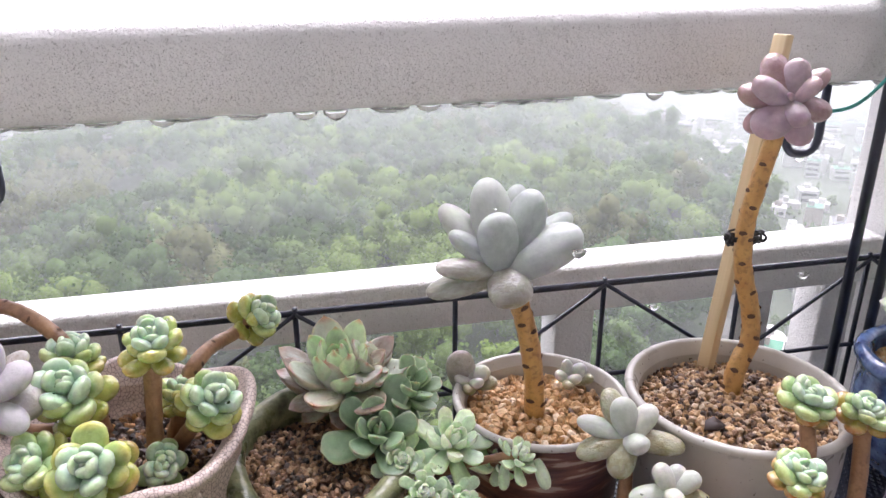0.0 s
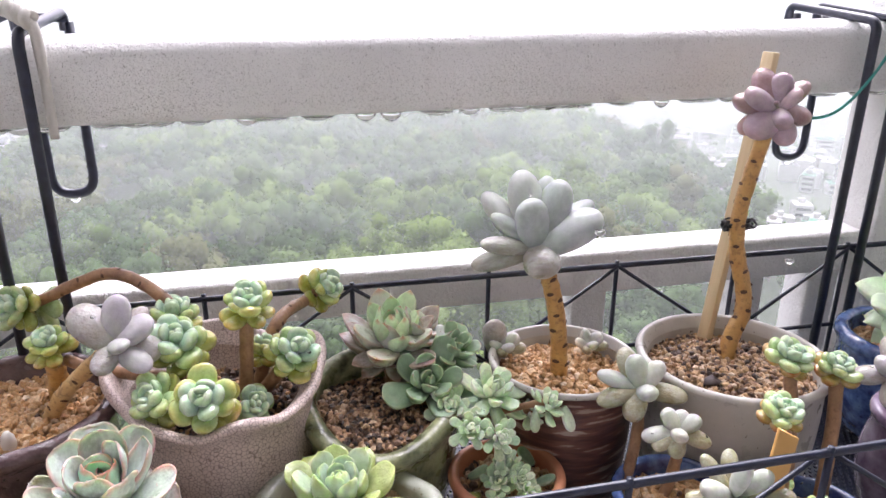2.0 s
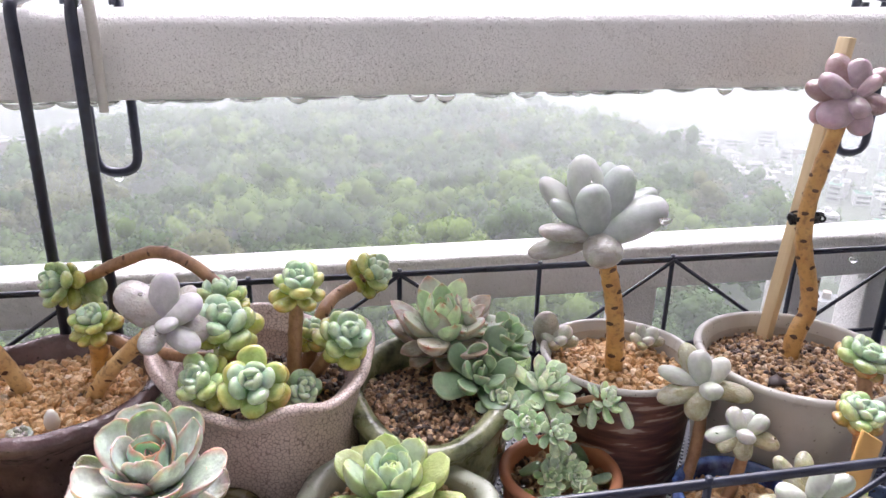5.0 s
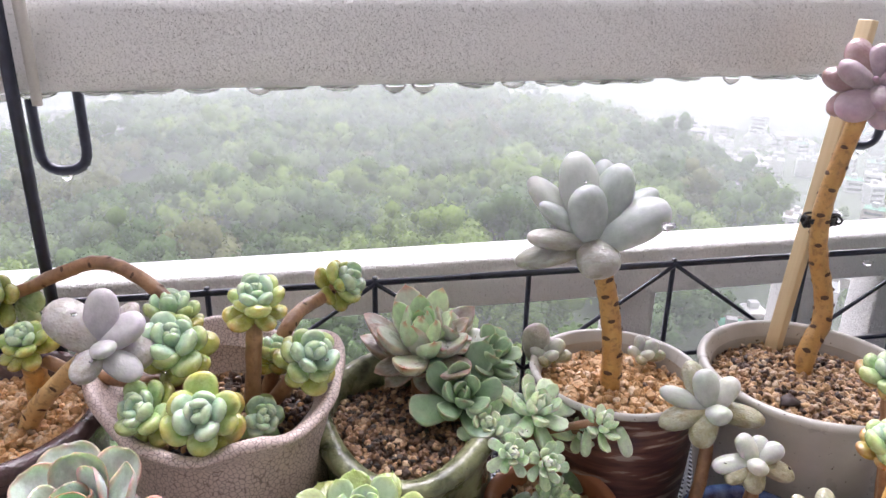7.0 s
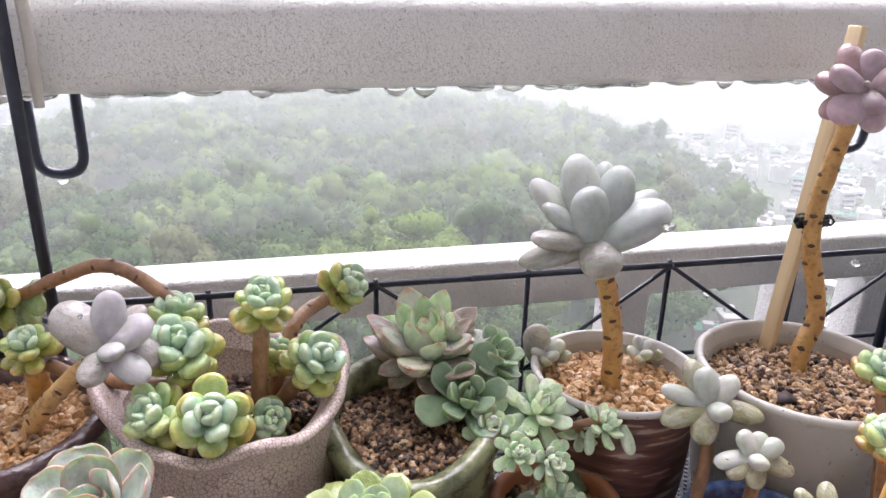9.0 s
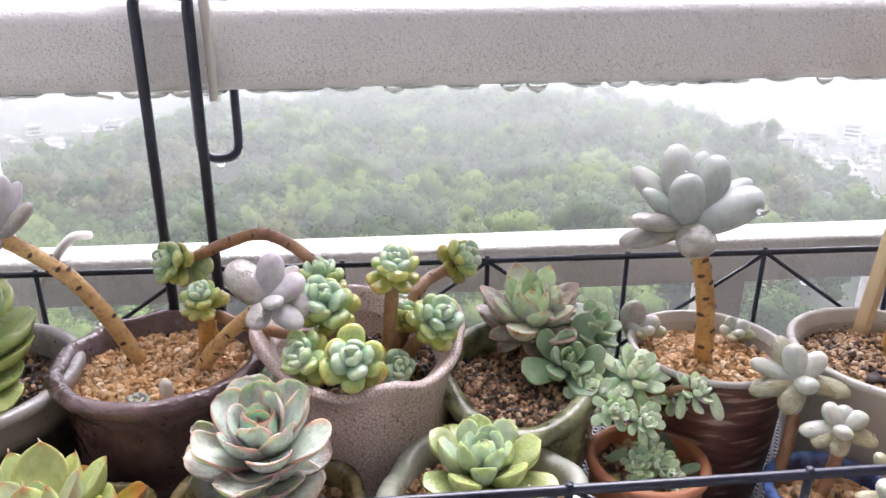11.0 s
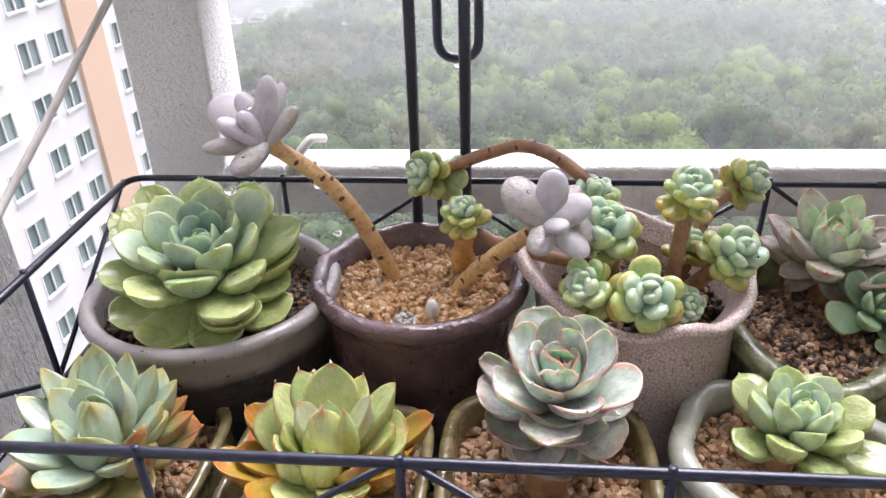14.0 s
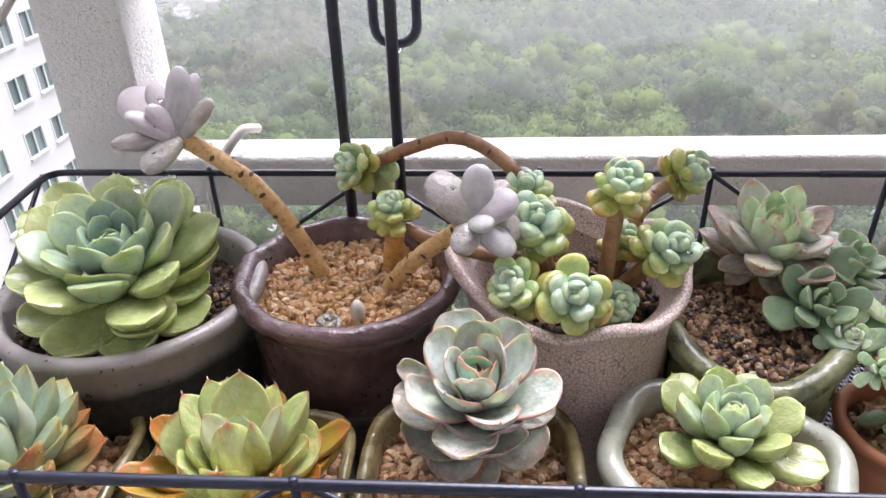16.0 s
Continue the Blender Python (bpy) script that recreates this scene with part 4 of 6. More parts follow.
p = plant(o, "branching stonecrop with many chubby green heads in a pink pot")
heads = [((-0.031, 0.379, 0.228), (0.05, -0.35, 1), 0.0195, 19, SEDUM_YELLOW, (-0.036, 0.372, 0.17)), ((-0.072, 0.379, 0.205), (-0.1, -0.45, 1), 0.024, 24, SEDUM, (-0.066, 0.385, 0.17)),
         ((-0.055, 0.338, 0.190), (0.02, -0.9, 0.75), 0.0225, 26, SEDUM_YELLOW, (-0.052, 0.36, 0.165)), ((-0.083, 0.350, 0.187), (-0.35, -0.6, 0.8), 0.0185, 20, SEDUM, (-0.07, 0.365, 0.165)),
         ((-0.006, 0.373, 0.196), (0.4, -0.55, 0.8), 0.021, 24, SEDUM, (-0.028, 0.380, 0.165)), ((-0.030, 0.358, 0.172), (0.2, -0.7, 0.7), 0.0145, 15, SEDUM[1:], (-0.032, 0.366, 0.16)),
         ((-0.076, 0.404, 0.212), (-0.1, 0.0, 1), 0.0185, 18, SEDUM, (-0.07, 0.395, 0.17)), ((-0.022, 0.392, 0.190), (0.2, 0.1, 1), 0.016, 14, SEDUM_YELLOW, (-0.03, 0.388, 0.165))]
for i, (c, ax, r, n, mats, foot) in enumerate(heads):
    stem(p, "stem", [rel(foot, o), rel([(a + b) / 2 for a, b in zip(foot, c)], o), rel(c, o)], 0.0042, STEM_BROWN, 0, i)
    tiers(p, rel(c, o), ax, r * 0.86, BEADS, "chub", mats, 1.0, 1.0, 20 + i, i * 1.3)
stem(p, "branch", [rel(q, o) for q in ((-0.064, 0.393, 0.172), (-0.068, 0.396, 0.198), (-0.076, 0.404, 0.2165), (-0.095, 0.418, 0.2295), (-0.116, 0.430, 0.2335), (-0.138, 0.436, 0.226), (-0.160, 0.440, 0.2155), (-0.172, 0.440, 0.213))], (0.0041, 0.0037), STEM_BROWN, 26, 31, "brown ringed arching branch")
tiers(p, rel((-0.175, 0.434, 0.2135), o), (-0.7, -0.55, 0.35), 0.0155, BEADS + [(6, -35, 1.0, 1, -.9)], "chub", SEDUM, 1.0, 1.0, 41)
stem(p, "branch", [rel(q, o) for q in ((-0.026, 0.392, 0.176), (-0.018, 0.398, 0.200), (-0.008, 0.415, 0.205), (0.004, 0.432, 0.204), (0.012, 0.440, 0.209))], (0.0042, 0.0038), STEM_BROWN, 10, 32, "short brown side branch")
tiers(p, rel((0.016, 0.438, 0.210), o), (0.6, -0.4, 0.4), 0.0155, BEADS, "chub", SEDUM_YELLOW, 1.1, 1.1, 42)
stem(p, "branch", [rel(q, o) for q in ((-0.072, 0.385, 0.180), (-0.095, 0.384, 0.184), (-0.125, 0.395, 0.186), (-0.142, 0.402, 0.190))], 0.0036, STEM_BROWN, 0, 33, "low brown side branch")

# ---- mossy green bowl ----
GH = 0.098
pot(at(0.047, 0.381), profile(0.032, 0.050, 0.0495, 0.0560, GH, 0.006, 0.0068, 0.02), G_MOSS, "mottled moss-green glazed bowl with an uneven wavy rim",
    lift=lambda a, r, z, i: (0.0022 * math.sin(3 * a + 1) * min(1, z / GH), (0.0090 * math.sin(a + 0.15) - 0.003 * math.sin(3 * a + 0.4)) * min(1, max(0, z / GH - 0.4) / 0.6) if r > 0.006 else 0))
grit((0.043, 0.384, 0.1425), 0.046, GRAVEL_DAMP, 4, 0.0019, "damp brown grit in a green bowl", dome=0.005)
o = (0.060, 0.405, 0.142)
p = plant(o, "rosette succulent with red-tipped keeled leaves on a short trunk")
stem(p, "trunk", [(0.0, 0.002, -0.003), (0, 0.004, 0.02), (0, 0.007, 0.036)], (0.007, 0.006), STEM_BROWN)
whorl(p, rel((0.060, 0.411, 0.184), o), (-0.03, -0.25, 1), 24, 0.012, 0.038, 82, 2, "ovate", AGAVE, 0.53, 1.15, 0.010, 12, 1.15, (0.72, 0.9))
tiers(p, rel((0.060, 0.412, 0.178), o), (-0.03, -0.2, 1), 0.026, [(6, -16, 1.2, 0, -.28), (5, -38, 1.1, 0, -.36)], "ovate", AGAVE, 0.62, 1.0, 12, 0.6)
leafy(p, rel((0.060, 0.412, 0.178), o), (-0.03, -0.2, 1), [(-0.95, 0.21, 0.23, 35, 18, 0), (0.93, -0.08, 0.37, 35, 17, 0), (0.99, -0.10, 0.08, 34, 13, 0), (-0.46, -0.72, 0.52, 25, 21, 1), (-0.87, -0.38, -0.32, 22, 17, 0), (-0.30, -0.89, -0.34, 20, 20, 0), (0.70, -0.71, -0.01, 20, 14, 0), (-0.94, 0.35, -0.04, 37, 18, 0)], "ovate", AGAVE, 1.1, 0.010, 0.95)
tiers(p, rel((0.078, 0.412, 0.184), o), (0.35, -0.2, 1), 0.022, CUPS, "blade", [AGAVE[0], AGAVE[1]], 1.15, 1.2, 13)
o = (0.084, 0.385, 0.140)
p = plant(o, "blue-green rosette succulent with cupped blunt leaves")
stem(p, "trunk", [(0, 0, 0), (0.0, -0.001, 0.02)], 0.005, STEM_BROWN)
whorl(p, rel((0.0782, 0.378, 0.1606), o), (-0.05, -0.6, 0.8), 16, 0.011, 0.036, 80, 6, "wedge", BLUEG, 0.55, 0.95, 0.006, 9, 0.8, (0.2, 0.55))
tiers(p, rel((0.099, 0.400, 0.174), o), (0.3, -0.3, 1), 0.022, CUPS, "spoon", BLUEG, 0.75, 1.15, 15)
o = (0.105, 0.362, 0.140)
p = plant(o, "trailing cluster of small pale green rosettes over a pot rim")
for i, (c, ax, r) in enumerate([((0.117, 0.360, 0.1625), (0.15, -0.45, 0.9), 0.0225), ((0.0885, 0.359, 0.156), (-0.1, -0.7, 0.7), 0.0145), ((0.096, 0.335, 0.153), (-0.1, -0.75, 0.65), 0.0120),
                                ((0.114, 0.331, 0.1475), (0.1, -0.8, 0.6), 0.0118), ((0.1505, 0.345, 0.160), (0.35, -0.3, 0.9), 0.0115),
                                ((0.146, 0.358, 0.146), (0.1, -0.7, 0.5), 0.012)]):
    stem(p, "stem", [(0, 0, 0), rel((c[0] * 0.5 + 0.052, c[1] * 0.5 + 0.183, c[2] * 0.5 + 0.07), o), rel(c, o)], 0.0022, STEM_BROWN, 0, i)
    if i == 0:
        whorl(p, rel(c, o), ax, 25, 0.007, 0.0235, 84, -24, "wedge", TRAIL, 0.48, 0.95, 0.008, 4, 1.35, (0.0, 0.85))
    else:
        whorl(p, rel(c, o), ax, 22, r * 0.42, r * 1.0, 84, -12, "wedge", TRAIL, 0.56, 1.0, r * 0.55, 50 + i, 1.35, (0.0, 0.7))
put_leaf(p, "chub", TRAIL[1], rel((0.143, 0.350, 0.151), o), (-0.1, -0.2, -1), (0, -1, 0), 0.015, 0.62, 0.8)
put_leaf(p, "chub", TRAIL[1], rel((0.159, 0.344, 0.155), o), (0.3, -0.3, -1), (0, -1, 0), 0.017, 0.62, 0.8)

# ---- red-brown pot with the moonstone ----
pot(at(0.178, 0.394), profile(0.043, 0.0495, 0.0495, 0.0528, 0.104, 0.004, 0.0022, 0.017), G_RED, "dark red-brown streaked pot with a thin cream rim", lining=G_CREAM)
grit((0.178, 0.394, 0.147), 0.0455, GRAVEL, 5, 0.0028, "coarse tan grit in a red-brown pot", dome=0.004)
o = (0.173, 0.391, 0.148)
p = plant(o, "moonstone succulent with fat grey leaves on a thick ochre stem")
stem(p, "stem", [rel(q, o) for q in ((0.174, 0.391, 0.146), (0.172, 0.390, 0.172), (0.168, 0.389, 0.200), (0.162, 0.389, 0.222), (0.154, 0.388, 0.247))], (0.0062, 0.0054), STEM_OCHRE, 24, 7)
leafy(p, rel((0.1521, 0.388, 0.2475), o), (0, -0.45, 1), [(-0.23, 0.06, 0.97, 33, 25, 0), (-0.15, 0.49, 0.86, 52, 25, 0), (0.46, 0.31, 0.83, 47, 23, 0), (0.29, 0.54, 0.79, 50, 18, 0), (-0.61, 0.56, 0.57, 51, 19, 0), (-0.78, 0.29, 0.55, 37, 14, 0), (0.90, -0.07, 0.43, 46, 27, 0), (0.82, 0.30, 0.49, 50, 17, 0), (-0.99, -0.05, 0.14, 40, 14, 1), (-0.96, 0.07, -0.26, 45, 16, 1), (-0.01, -0.86, -0.52, 24, 25, 1)], "egg", MOON)
for nm, c, r in (("left", (0.143, 0.421, 0.158), 0.0125), ("right", (0.205, 0.414, 0.157), 0.0115)):
    p = plant(c, "small grey offset succulent rooted in tan grit")
    s_ = r / 0.0125
    leafy(p, (0, 0, 0), (0, -0.45, 1), [(x, y, z, a * s_, b * s_, k) for x, y, z, a, b, k in ((-0.2, 0.3, 1, 15, 9, 0), (0.6, -0.1, 0.8, 15, 11, 0), (-0.8, -0.1, 0.5, 14, 9, 0), (0.1, -0.8, 0.5, 12, 10, 0), (0.9, -0.4, 0.2, 16, 10, 1), (-0.5, -0.8, 0.1, 13, 9, 1))], "egg", PALE)
p = plant((0.138, 0.424, 0.155), "single upright grey-green succulent leaf")
put_leaf(p, "egg", MOON[1], (0, 0, 0), (-0.15, 0, 1), (0, -1, 0), 0.026, 0.95, 0.7)

# ---- cream pot with the tall mauve succulent ----
pot(at(0.293, 0.370), profile(0.052, 0.062, 0.061, 0.0655, 0.108, 0.0045, 0.003, 0.017), G_CREAM, "cream glazed pot with brown specks and a thin rim")
grit((0.293, 0.370, 0.150), 0.0575, GRAVEL_MIX, 6, 0.0021, "tan and dark brown grit in a cream pot", dome=0.005)
o = (0.300, 0.384, 0.152)
p = plant(o, "tall succulent with a mauve head on a crooked scarred stem")
stem(p, "stem", [rel(q, o) for q in ((0.299, 0.383, 0.150), (0.302, 0.386, 0.168), (0.3125, 0.392, 0.184), (0.3145, 0.397, 0.200), (0.3085, 0.402, 0.226), (0.307, 0.405, 0.252), (0.311, 0.405, 0.282), (0.3205, 0.405, 0.325))], (0.0060, 0.0050), STEM_OCHRE, 40, 11)
leafy(p, rel((0.3224, 0.405, 0.3286), o), (0, -0.45, 1), [(0.26, 0.20, 0.95, 25, 17, 0), (-0.18, 0.57, 0.80, 31, 20, 1), (-0.88, 0.04, 0.47, 27, 18, 0), (-0.91, 0.37, 0.19, 29, 18, 1), (-0.74, -0.31, -0.60, 28, 22, 0), (-0.82, 0.16, -0.54, 28, 16, 1), (-0.17, -0.87, -0.47, 20, 16, 0), (0.31, -0.37, -0.88, 26, 20, 0), (0.95, -0.18, -0.26, 26, 18, 1), (0.61, -0.41, 0.68, 20, 12, 0), (0.83, 0.21, 0.52, 32, 14, 1), (-0.51, -0.69, 0.51, 13, 5, 0)], "egg", MAUVE)
m = Mat("raw_wood", rough=0.6)
wn_ = m.n.new("ShaderNodeMapping")
wn_.inputs["Scale"].default_value = (500, 500, 14)
m.l.new(m.co.outputs["Object"], wn_.inputs["Vector"])
tx = m.n.new("ShaderNodeTexNoise")
tx.inputs["Scale"].default_value, tx.inputs["Detail"].default_value = 1.0, 4
m.l.new(wn_.outputs["Vector"], tx.inputs["Vector"])
m.color(m.mix(tx.outputs["Fac"], (0.64, 0.49, 0.27, 1), (0.78, 0.65, 0.42, 1))).bump(tx.outputs["Fac"], 0.2, 0.0006)
WOOD = m.m
stake_a, stake_b = Vector((0.3005, 0.417, 0.140)), Vector((0.3275, 0.4255, 0.3645))
me = box("plant_stake", (-0.0047, -0.0034, 0), (0.0047, 0.0034, (stake_b - stake_a).length), WOOD, 0.0008, 2)
ob = solo("plant_stake", me, stake_a, "pale wooden stick that props a tall succulent", "plant stake")
ob.rotation_mode = "QUATERNION"
ob.rotation_quaternion = (stake_b - stake_a).to_track_quat("Z", "Y")
m = Mat("black_wire", rough=0.5)
m.color((0.012, 0.012, 0.012, 1))
WIRE = m.m
tie = thing("wire_tie", (0.309, 0.407, 0.247), "twisted black wire that ties a stem to its stake", "wire tie")
loop = []
for k in range(60):
    a = 2 * math.pi * 3 * k / 59
    loop.append((0.0088 * math.cos(a) + 0.0008 * math.sin(5 * a), 0.0078 * math.sin(a) + 0.002, 0.0035 * (k / 59 - 0.5) + 0.0012 * math.sin(2.3 * a)))
part("loop", tube("loop", loop, 0.0008, WIRE, 6), tie)
for sx, n in ((0.010, 1), (-0.0105, 2)):
    kn = [(sx + 0.0032 * math.cos(k * 0.9) * (1 if n == 1 else 0.5), 0.0025 * math.sin(k * 1.1), 0.003 * math.sin(k * 0.7 + n)) for k in range(26)]
    part("twist", tube("twist", smooth_line(kn, 3), 0.0008, WIRE, 6), tie)
m = Mat("dry_leaf", rough=0.5)
m.color((0.035, 0.02, 0.018, 1))
solo("dead_leaf", mesh("dead_leaf", [(-.006, 0, 0), (0, -.004, .0018), (.007, -.001, .001), (.003, .006, .0035), (-.003, .005, .002), (-.006, 0, -.001), (0, -.004, .0006), (.007, -.001, 0), (.003, .006, .0023), (-.003, .005, .001)],
     [(0, 1, 2, 3, 4), (9, 8, 7, 6, 5), (0, 5, 6, 1), (1, 6, 7, 2), (2, 7, 8, 3), (3, 8, 9, 4), (4, 9, 5, 0)], None, m.m), (0.267, 0.350, 0.1555), "dark dry leaf scrap on grit", "leaf")

# ---- small terracotta pot ----
pot(at(0.121, 0.338), profile(0.026, 0.034, 0.034, 0.0375, 0.058, 0.004, 0.0035, 0.012), G_TERRA, "small terracotta pot with a rounded rim")
grit((0.121, 0.338, 0.104), 0.031, GRAVEL_MIX, 7, 0.0028, "mixed pebbles in a terracotta pot", dome=0.002)
o = (0.120, 0.335, 0.106)
p = plant(o, "cluster of tiny pale green rosettes in a terracotta pot")
for i, (c, ax, r) in enumerate([((0.112, 0.327, 0.119), (-0.1, -0.6, 0.8), 0.0095), ((0.126, 0.325, 0.119), (0.1, -0.7, 0.7), 0.0090),
                                ((0.121, 0.335, 0.122), (0.2, -0.3, 1), 0.0095), ((0.130, 0.317, 0.113), (0.3, -0.7, 0.6), 0.0075), ((0.108, 0.316, 0.112), (-0.3, -0.7, 0.6), 0.0070)]):
    tiers(p, rel(c, o), ax, r * 1.15, SMALL, "obov", TRAIL, 0.60, 1.3, 70 + i, i)
for i, (x, y) in enumerate(((0.098, 0.346), (0.143, 0.350), (0.100, 0.330), (0.137, 0.332))):
    p = plant((x, y, 0.107), "single loose succulent leaf lying on pebbles")
    put_leaf(p, "bead", SEDUM[0] if i == 2 else BLUEG[0], (0, 0, 0.002), (math.cos(i * 2), math.sin(i * 2), 0.35), (0, 0, 1), 0.015, 0.9, 0.7)

# ---- small cobalt pots and the pale succulents ----
pot(at(0.216, 0.296), profile(0.028, 0.036, 0.036, 0.0395, 0.060, 0.004, 0.0035, 0.012), G_BLUE, "small cobalt blue glazed pot")
grit((0.216, 0.296, 0.106), 0.033, GRAVEL, 8, 0.0025, "tan grit in a small blue pot")
o = (0.200, 0.300, 0.106)
p = plant(o, "pale grey-green succulents with plump leaves on brown stems")
for i, (c, foot, sz) in enumerate((((0.2083, 0.3389, 0.1655), (0.192, 0.318, 0.106), 0.033), ((0.2215, 0.312, 0.1495), (0.212, 0.305, 0.106), 0.027), ((0.222, 0.254, 0.147), (0.226, 0.280, 0.106), 0.033))):
    stem(p, "stem", [rel(foot, o), rel([foot[k] * 0.5 + c[k] * 0.5 + (0.003 if k == 0 else 0) for k in range(3)], o), rel(c, o)], 0.0036, STEM_BROWN, 0, i)
    if i < 2:
        leafy(p, rel(c, o), (0, -0.45, 1), ([(-0.12, 0.41, 0.91, 22, 16, 0), (0.69, 0.21, 0.69, 22, 13, 0), (-0.88, 0.39, 0.27, 29, 12, 0), (0.18, -0.98, 0.03, 13, 14, 0), (0.96, -0.20, -0.20, 31, 14, 1), (-0.97, 0.06, -0.25, 30, 14, 1), (-0.52, -0.53, -0.67, 23, 15, 1), (-0.28, 0.66, 0.70, 28, 15, 1)], [(-0.45, 0.48, 0.75, 16, 12, 0), (0.86, 0.05, 0.50, 16, 11, 0), (-0.96, 0.20, -0.17, 23, 11, 0), (-0.41, -0.91, 0.11, 11, 11, 0), (0.90, -0.24, -0.36, 22, 12, 1), (-0.41, -0.59, -0.69, 17, 12, 1), (-0.89, -0.15, -0.43, 20, 10, 1), (0.43, 0.62, 0.66, 14, 11, 0)])[i], "egg", PALE)
    else:
        head(p, rel(c, o), [(-0.12, -0.35, 1.0, 1.05, 1.0, 0), (0.6, -0.3, 0.75, 0.9, .95, 0), (-0.85, -0.25, 0.5, 1.15, .9, 0), (0.08, -1.0, 0.2, 0.75, 1.0, 0), (1.0, -0.2, -0.02, 1.25, .8, 1), (-0.75, -0.3, -0.25, 1.0, .85, 1),
                            (0.05, -0.6, -0.6, 0.8, .95, 1), (0.2, 0.7, 0.6, 0.9, .9, 1), (-0.5, 0.6, 0.7, 0.95, .8, 1), (-0.9, 0.3, -0.15, 0.9, .75, 1)], "finger", PALE, sz * 0.72)

pot(at(0.286, 0.266), profile(0.028, 0.036, 0.036, 0.0395, 0.056, 0.004, 0.0035, 0.012), G_BLUE, "small dark blue glazed pot")
grit((0.286, 0.266, 0.101), 0.033, GRAVEL_MIX, 9, 0.0025, "tan grit in a dark blue pot")
o = (0.286, 0.272, 0.102)
p = plant(o, "stonecrop with yellow-green heads on tall brown stems")
for i, (c, foot, r, ax) in enumerate((((0.296, 0.318, 0.190), (0.284, 0.285, 0.102), 0.0225, (0.1, -0.3, 1)), ((0.262, 0.276, 0.181), (0.268, 0.270, 0.102), 0.0205, (0, -0.35, 1)), ((0.329, 0.314, 0.181), (0.308, 0.284, 0.102), 0.0205, (0.1, -0.3, 1)),
                                      ((0.290, 0.262, 0.118), (0.290, 0.262, 0.102), 0.016, (0, -0.3, 1)), ((0.300, 0.245, 0.115), (0.300, 0.25, 0.102), 0.013, (0.2, -0.4, 1)), ((0.276, 0.285, 0.122), (0.276, 0.285, 0.102), 0.013, (0, -0.3, 1)))):
    stem(p, "stem", [rel(foot, o), rel([foot[k] * 0.45 + c[k] * 0.55 + (0.002 if k == 0 else 0) for k in range(3)], o), rel(c, o)], 0.0042 if i < 3 else 0.002, STEM_BROWN, 0, i + 5)
    tiers(p, rel(c, o), ax, r * 0.68, [(3, 82, .36, 2, .12), (4, 62, .58, 2, .06), (5, 42, .80, 2, -.04), (6, 20, .98, 1, -.16), (6, -4, 1.0, 0, -.32)] if i < 3 else BEADS, "chub", SEDUM_RUST if i < 3 else SEDUM, 1.1, 1.05, 80 + i, i)
m = Mat("orange_wood", rough=0.6)
m.color(m.mix(m.noise(120, 4), (0.66, 0.36, 0.10, 1), (0.74, 0.46, 0.16, 1))).bump(m.noise(400, 3), 0.2, 0.0005)
lab = box("plant_label", (-0.0075, -0.0012, 0), (0.0075, 0.0012, 0.088), m.m, 0.0005, 1)
ob = solo("plant_label", lab, (0.239, 0.252, 0.104), "slanted-top pale orange wooden plant label", "plant label")
for v in lab.vertices:
    if v.co.z > 0.08 and v.co.x > 0:
        v.co.z -= 0.008
ob.rotation_euler = (0.05, 0.05, 0.1)

# ---- cobalt and purple pots at the far end ----
pot(at(0.474, 0.398), profile(0.036, 0.053, 0.050, 0.0555, 0.092, 0.006, 0.006, 0.018), G_BLUE, "cobalt blue glazed pot with a thick mottled rim")
grit((0.474, 0.398, 0.134), 0.045, GRAVEL, 10, 0.0026, "tan grit in a cobalt pot")
o = (0.474, 0.394, 0.137)
p = plant(o, "pale green layered rosette succulent in a cobalt pot")
tiers(p, (0.002, -0.004, 0.052), (-0.1, -0.25, 1), 0.046, FULL + [(8, -40, .9, 0, -.6)], "point", [TRAIL[0], TRAIL[1], LIME[2]], 1.0, 1.2, 90)
stem(p, "trunk", [(0, 0, -0.002), (0, 0, 0.04)], 0.008, STEM_BROWN)
pot(at(0.405, 0.305), profile(0.030, 0.042, 0.034, 0.038, 0.085, 0.005, 0.005, 0.014), G_PURPLE, "purple and white streaked glazed pot")
grit((0.405, 0.305, 0.130), 0.029, GRAVEL, 11, 0.0026, "tan grit in a purple pot")
o = (0.372, 0.306, 0.132)
p = plant((0.395, 0.306, 0.132), "pale lilac succulent with plump leaves leaning out of a purple pot")
stem(p, "stem", [(0, 0, 0), (-0.012, -0.002, 0.022), (-0.030, -0.003, 0.043)], 0.0046, STEM_BROWN, 0, 3)
head(p, (-0.034, -0.004, 0.048), [(0.0, -0.3, 1.0, 1.0, .9, 0), (-0.8, -0.3, 0.5, 0.9, .9, 0), (0.7, -0.3, 0.6, 1.0, .85, 0), (-0.2, -1.0, 0.1, 0.6, .8, 0), (-0.5, -0.5, -0.5, 0.9, .8, 1), (0.6, -0.6, -0.3, 0.9, .8, 1), (-0.95, 0.2, -0.1, 0.95, .8, 1), (0.3, 0.7, 0.6, 0.9, .9, 1)], "egg", LILAC, 0.024)

